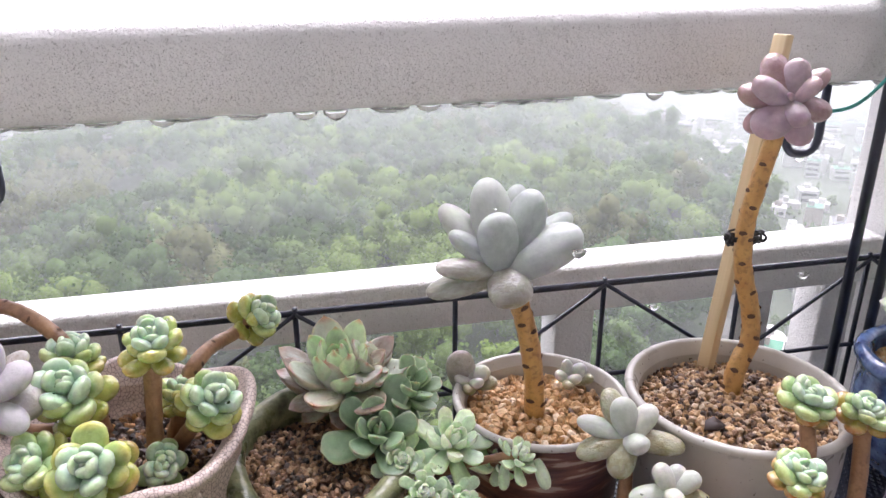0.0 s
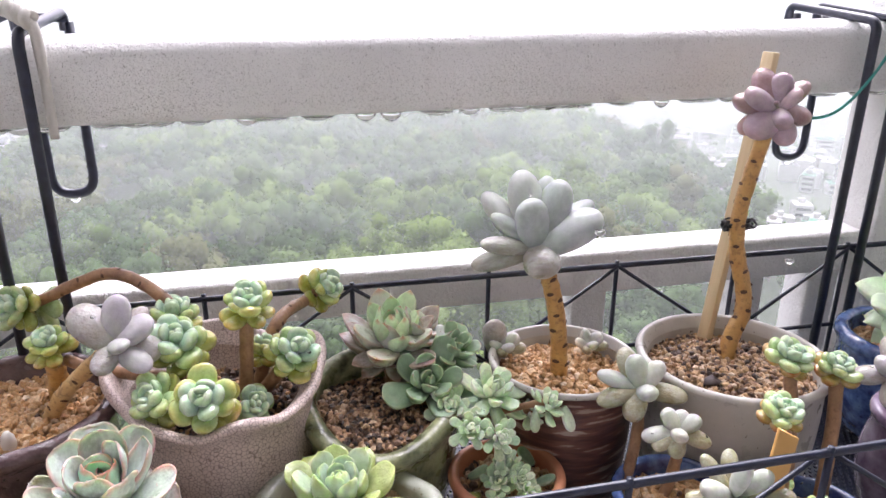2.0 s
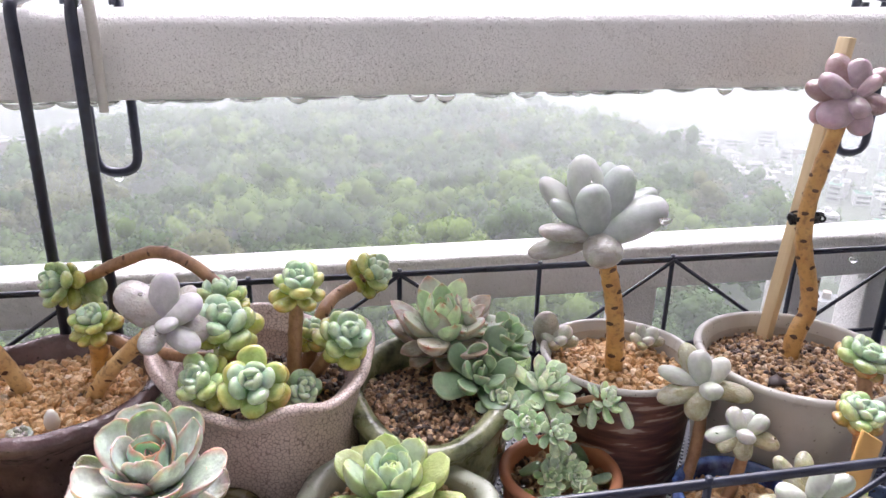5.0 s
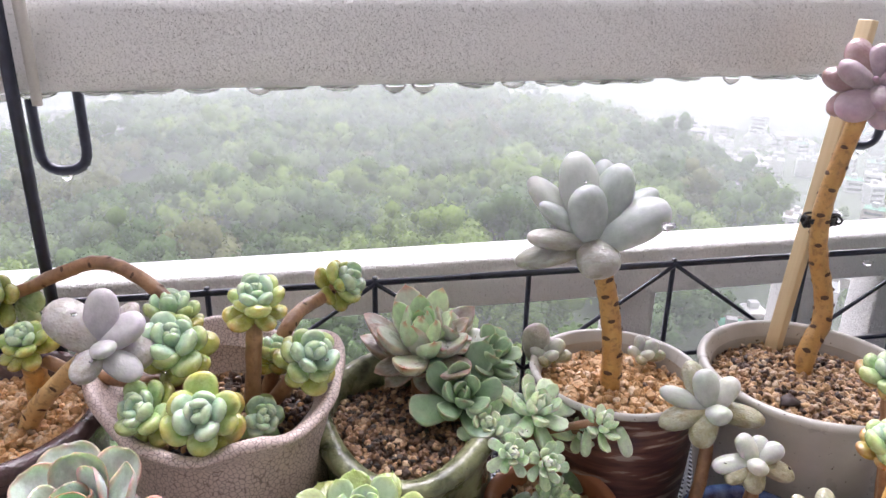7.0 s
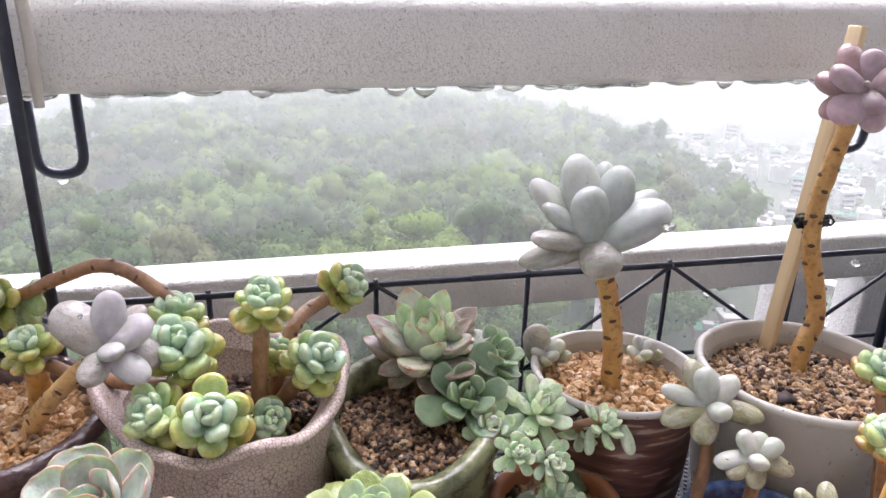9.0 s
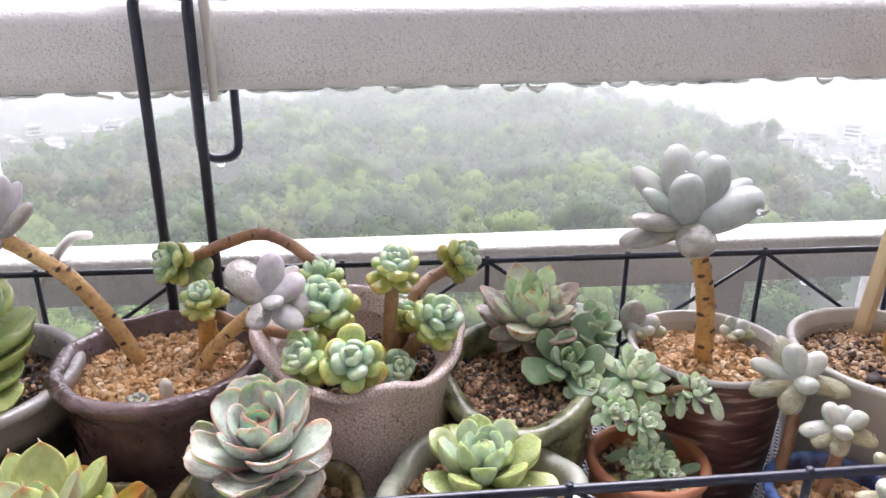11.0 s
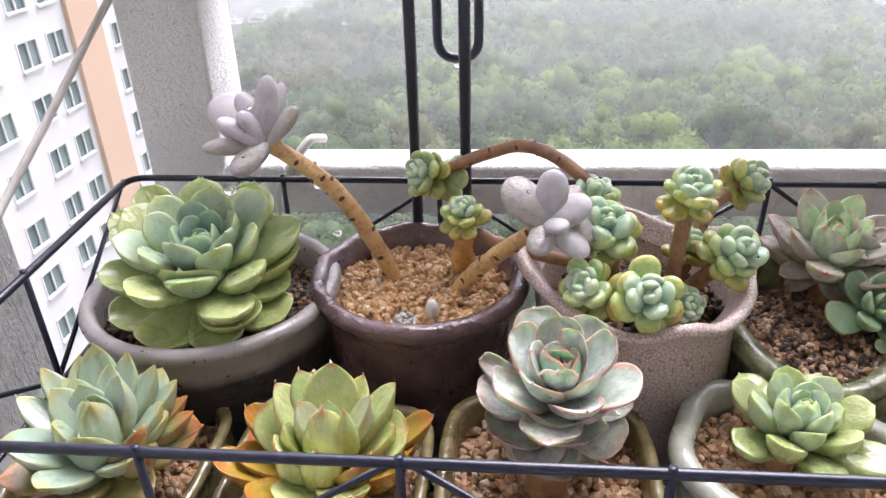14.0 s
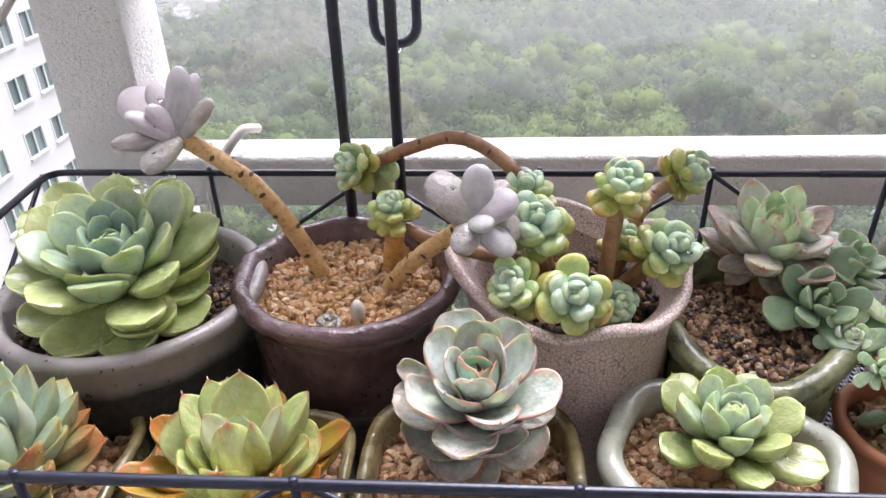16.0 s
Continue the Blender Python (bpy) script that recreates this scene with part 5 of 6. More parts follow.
# ---- front row ----
pot(at(-0.310, 0.273), profile(0.040, 0.047, 0.045, 0.0475, 0.072, 0.0045, 0.003, 0.014), G_MUSTARD, "olive-brown glazed square-shouldered pot", shape=squarish(4.5))
grit((-0.310, 0.273, 0.116), 0.041, GRAVEL_PALE, 12, 0.0026, "tan grit in an olive pot", inside=squarish(4.5))
o = (-0.308, 0.262, 0.118)
p = plant(o, "pointed blue-green rosette succulent with yellow and orange tips")
stem(p, "trunk", [(0, 0, -0.003), (0, 0, 0.03)], 0.008, STEM_BROWN)
leafy(p, rel((-0.3061, 0.262, 0.1457), o), (0.02, -0.1, 1), [(-0.34, 0.79, 0.51, 49, 23, 1), (-0.54, 0.70, 0.47, 46, 21, 1), (0.14, 0.81, 0.57, 45, 16, 1), (0.52, 0.69, 0.50, 44, 15, 1), (-0.12, 0.79, 0.61, 39, 16, 2), (-0.79, 0.48, 0.37, 51, 15, 1), (0.74, 0.56, 0.36, 45, 13, 1), (-0.70, 0.47, 0.54, 39, 15, 2), (-0.60, 0.57, 0.56, 37, 17, 2), (-0.51, 0.49, 0.70, 32, 21, 2), (0.37, 0.54, 0.75, 37, 20, 2), (-0.37, 0.63, 0.68, 31, 11, 2), (-0.75, 0.11, 0.65, 37, 22, 1)], "ovate", DUSK, 1.2, 0.008, 0.88)
tiers(p, rel((-0.306, 0.262, 0.150), o), (0.02, -0.1, 1), 0.034, [(4, 80, .6, 2, .15), (6, 16, 1.15, 1, -.2), (6, -5, 1.15, 0, -.3)], "ovate", DUSK, 0.8, 1.0, 101, 0.6)
leafy(p, rel((-0.3061, 0.262, 0.1457), o), (0.02, -0.1, 1), [(0.40, -0.40, 0.82, 31, 19, 1), (-0.10, -0.48, 0.87, 29, 18, 2), (0.91, 0.20, 0.37, 38, 20, 1), (0.94, 0.30, 0.14, 44, 14, 0), (0.96, 0.29, -0.01, 45, 13, 0), (0.83, 0.51, 0.20, 43, 12, 0), (-0.60, -0.55, 0.58, 31, 19, 1), (-0.96, 0.19, 0.20, 49, 19, 1), (0.16, -0.85, 0.50, 32, 23, 1), (-0.90, -0.44, -0.03, 35, 22, 0), (0.88, -0.33, 0.35, 36, 24, 0), (0.89, -0.44, 0.14, 40, 21, 0)], "ovate", DUSK, 1.2, 0.008, 0.88)
pot(at(-0.206, 0.273), profile(0.040, 0.047, 0.046, 0.0490, 0.072, 0.0045, 0.003, 0.014), G_MUSTARD, "olive-brown glazed squarish pot", shape=squarish(4.5))
grit((-0.206, 0.273, 0.116), 0.042, GRAVEL_PALE, 13, 0.0026, "tan grit in an olive pot", inside=squarish(4.5))
o = (-0.203, 0.268, 0.118)
p = plant(o, "glossy yellow-green rosette succulent with red tips and orange outer leaves")
stem(p, "trunk", [(0, 0, -0.003), (0, 0, 0.02)], 0.008, STEM_BROWN)
leafy(p, rel((-0.203, 0.272, 0.141), o), (0.02, -0.1, 1), [(-0.57, 0.73, 0.38, 38, 20, 1), (-0.10, 0.84, 0.53, 37, 29, 1), (0.50, 0.79, 0.40, 36, 18, 1), (0.80, 0.53, 0.28, 42, 17, 1), (-0.85, 0.42, 0.31, 38, 21, 1), (-0.77, 0.23, 0.60, 28, 17, 2), (-0.03, 0.72, 0.69, 23, 15, 2), (-0.58, 0.36, 0.73, 18, 11, 2), (0.78, 0.40, 0.47, 33, 13, 2), (0.36, -0.10, 0.93, 22, 14, 2), (0.20, -0.62, 0.76, 25, 19, 1), (-0.55, -0.35, 0.76, 25, 13, 1), (0.72, -0.10, 0.68, 28, 13, 1)], "ovate", FLAME, 1.7, 0.006, 0.92)
tiers(p, rel((-0.2054, 0.272, 0.133), o), (0.02, -0.1, 1), 0.034, [(5, 16, 1.2, 1, -.1), (5, -4, 1.25, 0, -.2)], "obov", FLAME, 0.75, 1.2, 103, 0.9)
leafy(p, rel((-0.2054, 0.272, 0.1297), o), (0.02, -0.1, 1), [(-0.95, 0.23, 0.24, 46, 17, 0), (-0.78, -0.24, 0.57, 34, 14, 1), (0.95, 0.31, 0.05, 53, 17, 0), (0.96, 0.10, 0.27, 41, 14, 1), (-0.96, -0.29, -0.05, 49, 21, 0), (-0.00, -0.91, 0.41, 32, 23, 1), (0.77, -0.59, 0.25, 38, 20, 0), (0.98, -0.19, 0.02, 43, 18, 0), (-0.71, -0.59, 0.38, 35, 23, 1), (-0.99, -0.16, -0.00, 41, 18, 0)], "obov", FLAME, 1.5, 0.006, 0.90)
pot(at(-0.102, 0.283), profile(0.042, 0.050, 0.049, 0.0525, 0.072, 0.0045, 0.0035, 0.014), G_MUSTARD, "mustard and moss glazed rounded square pot", shape=squarish(4.0))
grit((-0.102, 0.283, 0.114), 0.045, GRAVEL_PALE, 14, 0.0029, "coarse tan grit in a mustard pot", inside=squarish(4.0))
o = (-0.103, 0.278, 0.114)
p = plant(o, "frosty rosette succulent with pink wavy margins on a ringed trunk")
stem(p, "trunk", [(0, 0, -0.003), (0.001, 0.002, 0.02), (0, 0.011, 0.048)], (0.0105, 0.009), STEM_BROWN)
whorl(p, rel((-0.0985, 0.290, 0.172), o), (0, -0.22, 1), 24, 0.011, 0.041, 84, 10, "cup", PINKED, 0.70, 1.05, 0.008, 5, 1.15, (0.35, 0.97))
leafy(p, rel((-0.0985, 0.291, 0.164), o), (0, -0.22, 1), [(-0.99, -0.16, 0.04, 39, 26, 0), (-0.76, -0.59, -0.26, 35, 29, 0), (-0.17, -0.98, 0.05, 30, 27, 1), (0.81, -0.55, 0.18, 31, 28, 1), (1.00, 0.06, -0.06, 33, 22, 0), (0.36, -0.89, -0.27, 26, 30, 0), (0.86, -0.35, -0.37, 30, 24, 0), (-0.95, 0.26, 0.19, 41, 15, 0), (-0.10, -0.91, -0.40, 23, 26, 0), (-0.57, -0.67, -0.48, 24, 24, 0)], "cup", PINKED, 1.0, 0.010)
tiers(p, rel((-0.0985, 0.290, 0.168), o), (0, -0.22, 1), 0.020, [(6, -20, 1.5, 0, -.5), (6, -50, 1.5, 0, -.7)], "cup", PINKED, 0.9, 1.1, 105, 0.5)
CH = 0.075
pot(at(0.0143, 0.298), profile(0.042, 0.053, 0.052, 0.0575, CH, 0.006, 0.0065, 0.014), G_CELADON, "pale celadon glazed pot with a thick crimped rim", lift=waved(CH, 6, 0.0020, 0.0014, 0.7))
grit((0.0143, 0.298, 0.117), 0.045, GRAVEL_PALE, 15, 0.0027, "tan grit in a celadon pot")
o = (0.007, 0.296, 0.117)
p = plant(o, "lime green rosette succulent with pointed cupped leaves")
stem(p, "trunk", [(0, 0, -0.003), (0, 0, 0.02)], 0.007, STEM_BROWN)
whorl(p, rel((0.0138, 0.2990, 0.149), o), (0, -0.15, 1), 30, 0.010, 0.037, 84, 0, "wedge", LIME, 0.54, 1.0, 0.014, 7, 1.25, (0.45, 0.68))

# ---- rope, string, cable, drops ----
m = Mat("white_rope", rough=0.8)
m.color(m.mix(m.noise(800), (0.55, 0.53, 0.48, 1), (0.68, 0.66, 0.61, 1))).bump(m.noise(1500, 3), 0.5, 0.0006)
ROPE = m.m
m = Mat("white_cable", rough=0.5)
m.color(m.mix(m.ramp(m.noise(40, 4), (0.4, 0.0), (0.7, 1.0)), (0.74, 0.72, 0.68, 1), (0.52, 0.48, 0.43, 1)))
CABLE = m.m
solo("cable", tube("cable", smooth_line([(-0.3915, 0.512, 0.3105), (-0.3945, 0.480, 0.2905), (-0.4020, 0.430, 0.2540), (-0.4130, 0.365, 0.2065), (-0.4230, 0.310, 0.160)], 8), 0.0025, CABLE, 10), (0, 0, 0), "dirty white cable hanging past the railing post", "cable")
solo("cable", tube("cable", smooth_line([(-0.388, 0.36, 0.330), (-0.405, 0.345, 0.290), (-0.42, 0.325, 0.235)], 8), 0.0030, CABLE, 10), (0, 0, 0), "dirty white cable hanging beside the wall", "cable")

solo("cable", tube("cable", smooth_line([(-0.312, 0.551, 0.3185), (-0.274, 0.551, 0.3115), (-0.238, 0.551, 0.3030)], 6), 0.0019, CABLE, 10), (0, 0, 0), "cut end of a white cable behind the handrail", "cable")
m = Mat("dark_sealant", rough=0.7)
m.color(m.mix(m.noise(300), (0.05, 0.045, 0.04, 1), (0.14, 0.125, 0.11, 1)))
solo("sealant", tube("sealant", smooth_line([(-0.3382, 0.4672, 0.352), (-0.3377, 0.4668, 0.340), (-0.3384, 0.4668, 0.327), (-0.3379, 0.4675, 0.3185)], 4), (0.0010, 0.0022), m.m, 8), (0, 0, 0), "dark sealant in the joint of the handrail", "sealant")


def twisted(name, pts, r, loc, label):
    """A two-strand twisted rope; each strand is a part."""
    line = smooth_line(pts, 14)
    t = thing(name, loc, label, "rope")
    for ph in (0, math.pi):
        out = []
        for i, c in enumerate(line):
            d = (line[min(i + 1, len(line) - 1)] - line[max(i - 1, 0)]).normalized()
            s = d.orthogonal().normalized()
            u = d.cross(s)
            a = ph + i * 0.42
            out.append(c + (s * math.cos(a) + u * math.sin(a)) * r * 0.62)
        part("strand", tube("strand", out, r * 0.62, ROPE, 8), t)
    return t


twisted("rope", [(-0.202, 0.52, 0.372), (-0.204, 0.50, 0.386), (-0.197, 0.485, 0.393), (-0.180, 0.474, 0.396), (-0.163, 0.466, 0.394), (-0.152, 0.462, 0.389), (-0.1445, 0.459, 0.3845)], 0.0052, (0, 0, 0), "white twisted rope tied over the handrail")
solo("rope", tube("rope", smooth_line([(-0.150, 0.463, 0.388), (-0.1440, 0.4600, 0.380), (-0.1430, 0.4605, 0.360), (-0.1430, 0.4610, 0.335), (-0.1435, 0.4620, 0.314)], 6), (0.0040, 0.0028), ROPE, 8), (0, 0, 0), "white cord hanging down the handrail", "rope")
solo("rope", tube("rope", smooth_line([(-0.2632, 0.5280, 0.2015), (-0.2692, 0.5120, 0.2055), (-0.2793, 0.5000, 0.1936), (-0.2834, 0.4972, 0.1862)], 8), 0.0034, ROPE, 10), (0, 0, 0), "white cord bent over the lower rail", "rope")
solo("strap", tube("strap", smooth_line([(-0.2834, 0.4972, 0.1862), (-0.2909, 0.4920, 0.1724), (-0.2869, 0.4800, 0.1504), (-0.2709, 0.4800, 0.1384)], 8), (0.0024, 0.0014), ROPE, 10), (0, 0, 0), "thin pale plastic strap hanging under the lower rail", "strap")
m = Mat("teal_string", rough=0.6)
m.color((0.05, 0.30, 0.26, 1))
solo("string", tube("string", smooth_line([(0.372, 0.462, 0.322), (0.392, 0.460, 0.312), (0.412, 0.452, 0.318), (0.436, 0.450, 0.345), (0.462, 0.448, 0.392), (0.50, 0.45, 0.42)], 8), 0.0012, m.m, 8), (0, 0, 0), "teal plastic string tied to the rack's bars", "string")

# rain drops that hang from the rails
drop = thing("water_drop", (0, 0, 0), "clear rain drop hanging from the handrail", "water drop", "hanging rain drops")
rnd = random.Random(5)


def drop_mesh(w, h):
    V, Fc = [], []
    rows, segs = 7, 10
    for i in range(rows):
        t = i / (rows - 1)
        rr = w * math.cos(t * math.pi / 2) ** 0.75 if i < rows - 1 else 0.00005
        for k in range(segs):
            a = 2 * math.pi * k / segs
            V.append((rr * math.cos(a), rr * 0.75 * math.sin(a), -h * t))
    for i in range(rows - 1):
        for k in range(segs):
            a, b = i * segs + k, i * segs + (k + 1) % segs
            Fc.append((b, a, a + segs, b + segs))
    Fc.append(tuple(range(segs)))
    return mesh("water_drop", V, Fc, None, WATER)


bpy.data.objects.remove(drop)
DROPS = [drop_mesh(0.0042, 0.0045), drop_mesh(0.0058, 0.0032), drop_mesh(0.0075, 0.0026)]
x = -0.325
k = 0
while x < 0.54:
    ob = solo("water_drop", DROPS[rnd.choice((0, 1, 2, 1))], (x, 0.4785, 0.3206 + 0.016 * x), "clear rain drop hanging from the handrail", "water drop", "hanging rain drops")
    ob.scale = (rnd.uniform(1.3, 2.0),) * 2 + (rnd.uniform(0.8, 1.5),)
    x += rnd.choice((0.014, 0.018, 0.024, 0.033))
for x, y, z in ((-0.164, 0.556, 0.2508), (0.457, 0.556, 0.2544), (0.396, 0.455, 0.196), (-0.02, 0.505, 0.156), (0.31, 0.505, 0.156), (-0.246, 0.477, 0.15), (-0.30, 0.457, 0.196), (-0.25, 0.457, 0.196)):
    solo("water_drop", DROPS[0], (x, y, z), "clear rain drop hanging from a wire", "water drop", "hanging rain drops")
BEAD_DROPS = [drop_mesh(0.0011, 0.0007), drop_mesh(0.0015, 0.0009), drop_mesh(0.0008, 0.0006)]
for i, (place, up) in enumerate(BEADED):
    ob = solo("water_drop", BEAD_DROPS[i % 3], place, "small clear rain drop on a succulent leaf", "water drop", "rain drops on leaves")
    ob.rotation_mode = "QUATERNION"
    ob.rotation_quaternion = (-up).to_track_quat("Z", "Y")
    ob.rotation_quaternion = up.to_track_quat("-Z", "Y")

for place in ((0.186, 0.370, 0.2625), (-0.273, 0.372, 0.2290)):
    solo("water_drop", DROPS[0], place, "clear rain drop hanging from a leaf tip", "water drop", "hanging rain drops")

# ---- land: terrain, woods, town ----
def edge_of_woods(b):
    """How far the woods reach at a bearing (degrees, clockwise from ahead)."""
    rows = [(-80, 210), (-45, 240), (-25, 290), (-17, 340), (-9, 400), (6, 425), (17, 410), (23, 380), (27, 342), (31, 305), (34, 280), (36.5, 255), (38, 215), (38.5, 0)]
    for (a, p), (c, q) in zip(rows, rows[1:]):
        if a <= b <= c:
            return p + (q - p) * (b - a) / (c - a)
    return 0.0


def woods_begin(b):
    return 55 if b < 28 else 55 + (b - 28) * 17.5


def ground_z(x, y):
    d, b = math.hypot(x, y), math.degrees(math.atan2(x, y))
    e = edge_of_woods(b)
    inside = min(1.0, max(0.0, (e + 25 - d) / 60)) * min(1.0, max(0.0, (d - woods_begin(b) + 25) / 40))
    inside = inside * inside * (3 - 2 * inside)
    return -78 + inside * (12.5 + 3.0 * noise.noise(Vector((x / 60, y / 60, 3))))


m = Mat("ground_soil", rough=0.9)
m.color(m.mix(m.noise(0.03, 6), (0.055, 0.085, 0.04, 1), (0.09, 0.105, 0.07, 1)))
verts, faces = [], []
ds = [0, 15, 30, 45, 60] + list(range(75, 420, 15)) + [450, 520, 620, 800, 1200, 2000, 4500]
nb = 90
for d in ds:
    for k in range(nb):
        b = 2 * math.pi * k / nb
        x, y = d * math.sin(b), d * math.cos(b)
        verts.append((x, y, ground_z(x, y)))
for i in range(len(ds) - 1):
    for k in range(nb):
        a, c = i * nb + k, i * nb + (k + 1) % nb
        faces.append((a, c, c + nb, a + nb))
tagged(new("ground", mesh("ground", verts, faces, None, m.m)), "ground sloping down from the wooded hill to the town", "ground", kind="structure")

def foliage(name, low, high):
    """Leaves of one kind of tree: two greens in patches, and leaf-to-leaf variation."""
    m = Mat(name, rough=0.75, spec=0.12)
    c = m.mix(m.ramp(m.noise(0.10, 4, 0.6), (0.35, 0.0), (0.65, 1.0)), low, high)
    c = m.mix(1.0, c, m.ramp(m.random(island=True), (0.0, 0.78), (1.0, 1.22)), "MULTIPLY")
    c = m.mix(1.0, c, m.ramp(m.noise(1.6, 5, 0.75), (0.35, 0.68), (0.65, 1.28)), "MULTIPLY")
    m.color(c)
    tl, mx = m.n.new("ShaderNodeBsdfTranslucent"), m.n.new("ShaderNodeMixShader")
    mx.inputs[0].default_value = 0.38
    m.l.new(c, tl.inputs["Color"])
    m.l.new(m.b.outputs[0], mx.inputs[1])
    m.l.new(tl.outputs[0], mx.inputs[2])
    m.l.new(mx.outputs[0], m.n["Material Output"].inputs["Surface"])
    return m.m


GREENS = [foliage("oak_leaves", (0.080, 0.135, 0.052, 1), (0.120, 0.185, 0.068, 1)), foliage("ash_leaves", (0.115, 0.180, 0.062, 1), (0.160, 0.235, 0.078, 1)),
          foliage("acacia_leaves", (0.165, 0.245, 0.072, 1), (0.215, 0.300, 0.088, 1)), foliage("pine_leaves", (0.070, 0.125, 0.048, 1), (0.105, 0.165, 0.062, 1)),
          foliage("thin_leaves", (0.135, 0.155, 0.072, 1), (0.175, 0.190, 0.088, 1))]
rng = np.random.default_rng(7)
QV = np.array([[-1.1, -0.7, 0], [0.9, -1, 0.2], [1.2, 0.8, 0], [-0.8, 1, -0.2]]) * 0.5
spots = []
y = 50.0
while y < 440:
    gap = 11.2 + y * 0.002
    for x in np.arange(-1.2 * y - 30, 0.85 * y, gap):
        px, py = x + rng.uniform(-0.45, 0.45) * gap, y + rng.uniform(-0.45, 0.45) * gap
        d, b = math.hypot(px, py), math.degrees(math.atan2(px, py))
        if woods_begin(b) < d < edge_of_woods(b) + 4 and -62 < b < 39:
            spots.append((px, py, gap))
    y += gap * 0.86
V, N, Fq, Kq, LF, Kl, n = [], [], [], [], [], [], 0
for px, py, gap in spots:
    d = math.hypot(px, py)
    kind = noise.noise(Vector((px / 45, py / 45, 9))) + rng.normal(0, 0.16)
    tint = 4 if kind < -0.42 else 3 if kind < -0.22 else 0 if kind < 0.04 else 1 if kind < 0.24 else 2
    R = gap * rng.choice((0.45, 0.58, 0.7, 0.86)) * rng.uniform(0.9, 1.1) * (1.12 if tint == 2 else 1.0)
    H = R * rng.uniform(0.95, 1.35)
    foot = np.array([px, py, ground_z(px, py) + rng.uniform(3.0, 7.0)])
    # boughs: clumps over a dome, each a rounded mass of leaves
    m_ = 22 if d < 240 else 12
    way = rng.normal(0, 1, (m_, 3))
    way[:, 2] = np.abs(way[:, 2]) * 1.05
    way /= np.linalg.norm(way, axis=1, keepdims=True)
    bough = way * np.array([R, R, H]) * rng.uniform(0.45, 0.86, (m_, 1))
    size = R * rng.uniform(0.18, 0.38, m_)
    for c, rr, w in zip(bough, size, way):
        v = BIT_V * rng.uniform(0.80, 1.05, (len(BIT_V), 1)) * rr * 0.78
        V.append(v + c + foot)
        N.append(BIT_V * 0.75 + w * 0.45)
        LF.append(BIT_F + n)
        Kl.append(np.full(len(BIT_F), tint))
        n += len(BIT_V)
    q = 640 if d < 175 else 420 if d < 240 else 200 if d < 320 else 120
    own = rng.integers(0, m_, q)
    dirs = rng.normal(0, 1, (q, 3))
    dirs[:, 2] = np.abs(dirs[:, 2]) * 1.1 - 0.3
    dirs /= np.linalg.norm(dirs, axis=1, keepdims=True)
    pos = bough[own] + dirs * size[own][:, None] * rng.uniform(0.80, 1.25, (q, 1)) + foot
    s = (0.26 + 0.28 * rng.random(q)) * (1.0 if d < 175 else 1.15 if d < 240 else 1.5 if d < 320 else 1.8)
    face = dirs + rng.normal(0, 0.28, (q, 3))
    a1 = np.cross(face, rng.normal(0, 1, (q, 3)))
    a1 /= np.linalg.norm(a1, axis=1, keepdims=True) + 1e-6
    a2 = np.cross(face, a1)
    a2 /= np.linalg.norm(a2, axis=1, keepdims=True) + 1e-6
    quad = pos[:, None, :] + (QV[None, :, 0:1] * a1[:, None, :] + QV[None, :, 1:2] * a2[:, None, :] + QV[None, :, 2:3] * dirs[:, None, :]) * (s * 1.5)[:, None, None]
    V.append(quad.reshape(-1, 3))
    N.append(np.repeat(dirs * 0.75 + way[own] * 0.5 + rng.normal(0, 0.30, (q, 3)), 4, axis=0))
    Fq.append(np.arange(q * 4).reshape(-1, 4) + n)
    Kq.append(np.full(q, tint))
    n += q * 4
V, N, Fq, LF = np.concatenate(V), np.concatenate(N), np.concatenate(Fq), np.concatenate(LF)
N /= np.linalg.norm(N, axis=1, keepdims=True) + 1e-6
loops = np.concatenate([Fq.ravel(), LF.ravel()])
starts = np.concatenate([np.arange(len(Fq)) * 4, len(Fq) * 4 + np.arange(len(LF)) * 3])
me = bpy.data.meshes.new("far_woods")
me.vertices.add(len(V))
me.vertices.foreach_set("co", V.astype(np.float32).ravel())
me.loops.add(len(loops))
me.loops.foreach_set("vertex_index", loops.astype(np.int32))
me.polygons.add(len(starts))
me.polygons.foreach_set("loop_start", starts.astype(np.int32))
me.polygons.foreach_set("use_smooth", np.ones(len(starts), dtype=bool))
for g in GREENS:
    me.materials.append(g)
me.polygons.foreach_set("material_index", np.concatenate(Kq + Kl).astype(np.int32))
me.update(calc_edges=True)
me.normals_split_custom_set_from_vertices(N.astype(np.float32))
tagged(new("far_woods", me), "dense green broadleaf woods on a misty hill", "woods", kind="stuff")

# houses of the town
def town_mat(name, c):
    m = Mat(name, rough=0.7)
    m.color(m.mix(1.0, m.mix(m.noise(0.6, 4), c, tuple(0.8 * v for v in c[:3]) + (1,)), m.ramp(m.random(), (0.0, 0.8), (1.0, 1.15)), "MULTIPLY"))
    return m.m


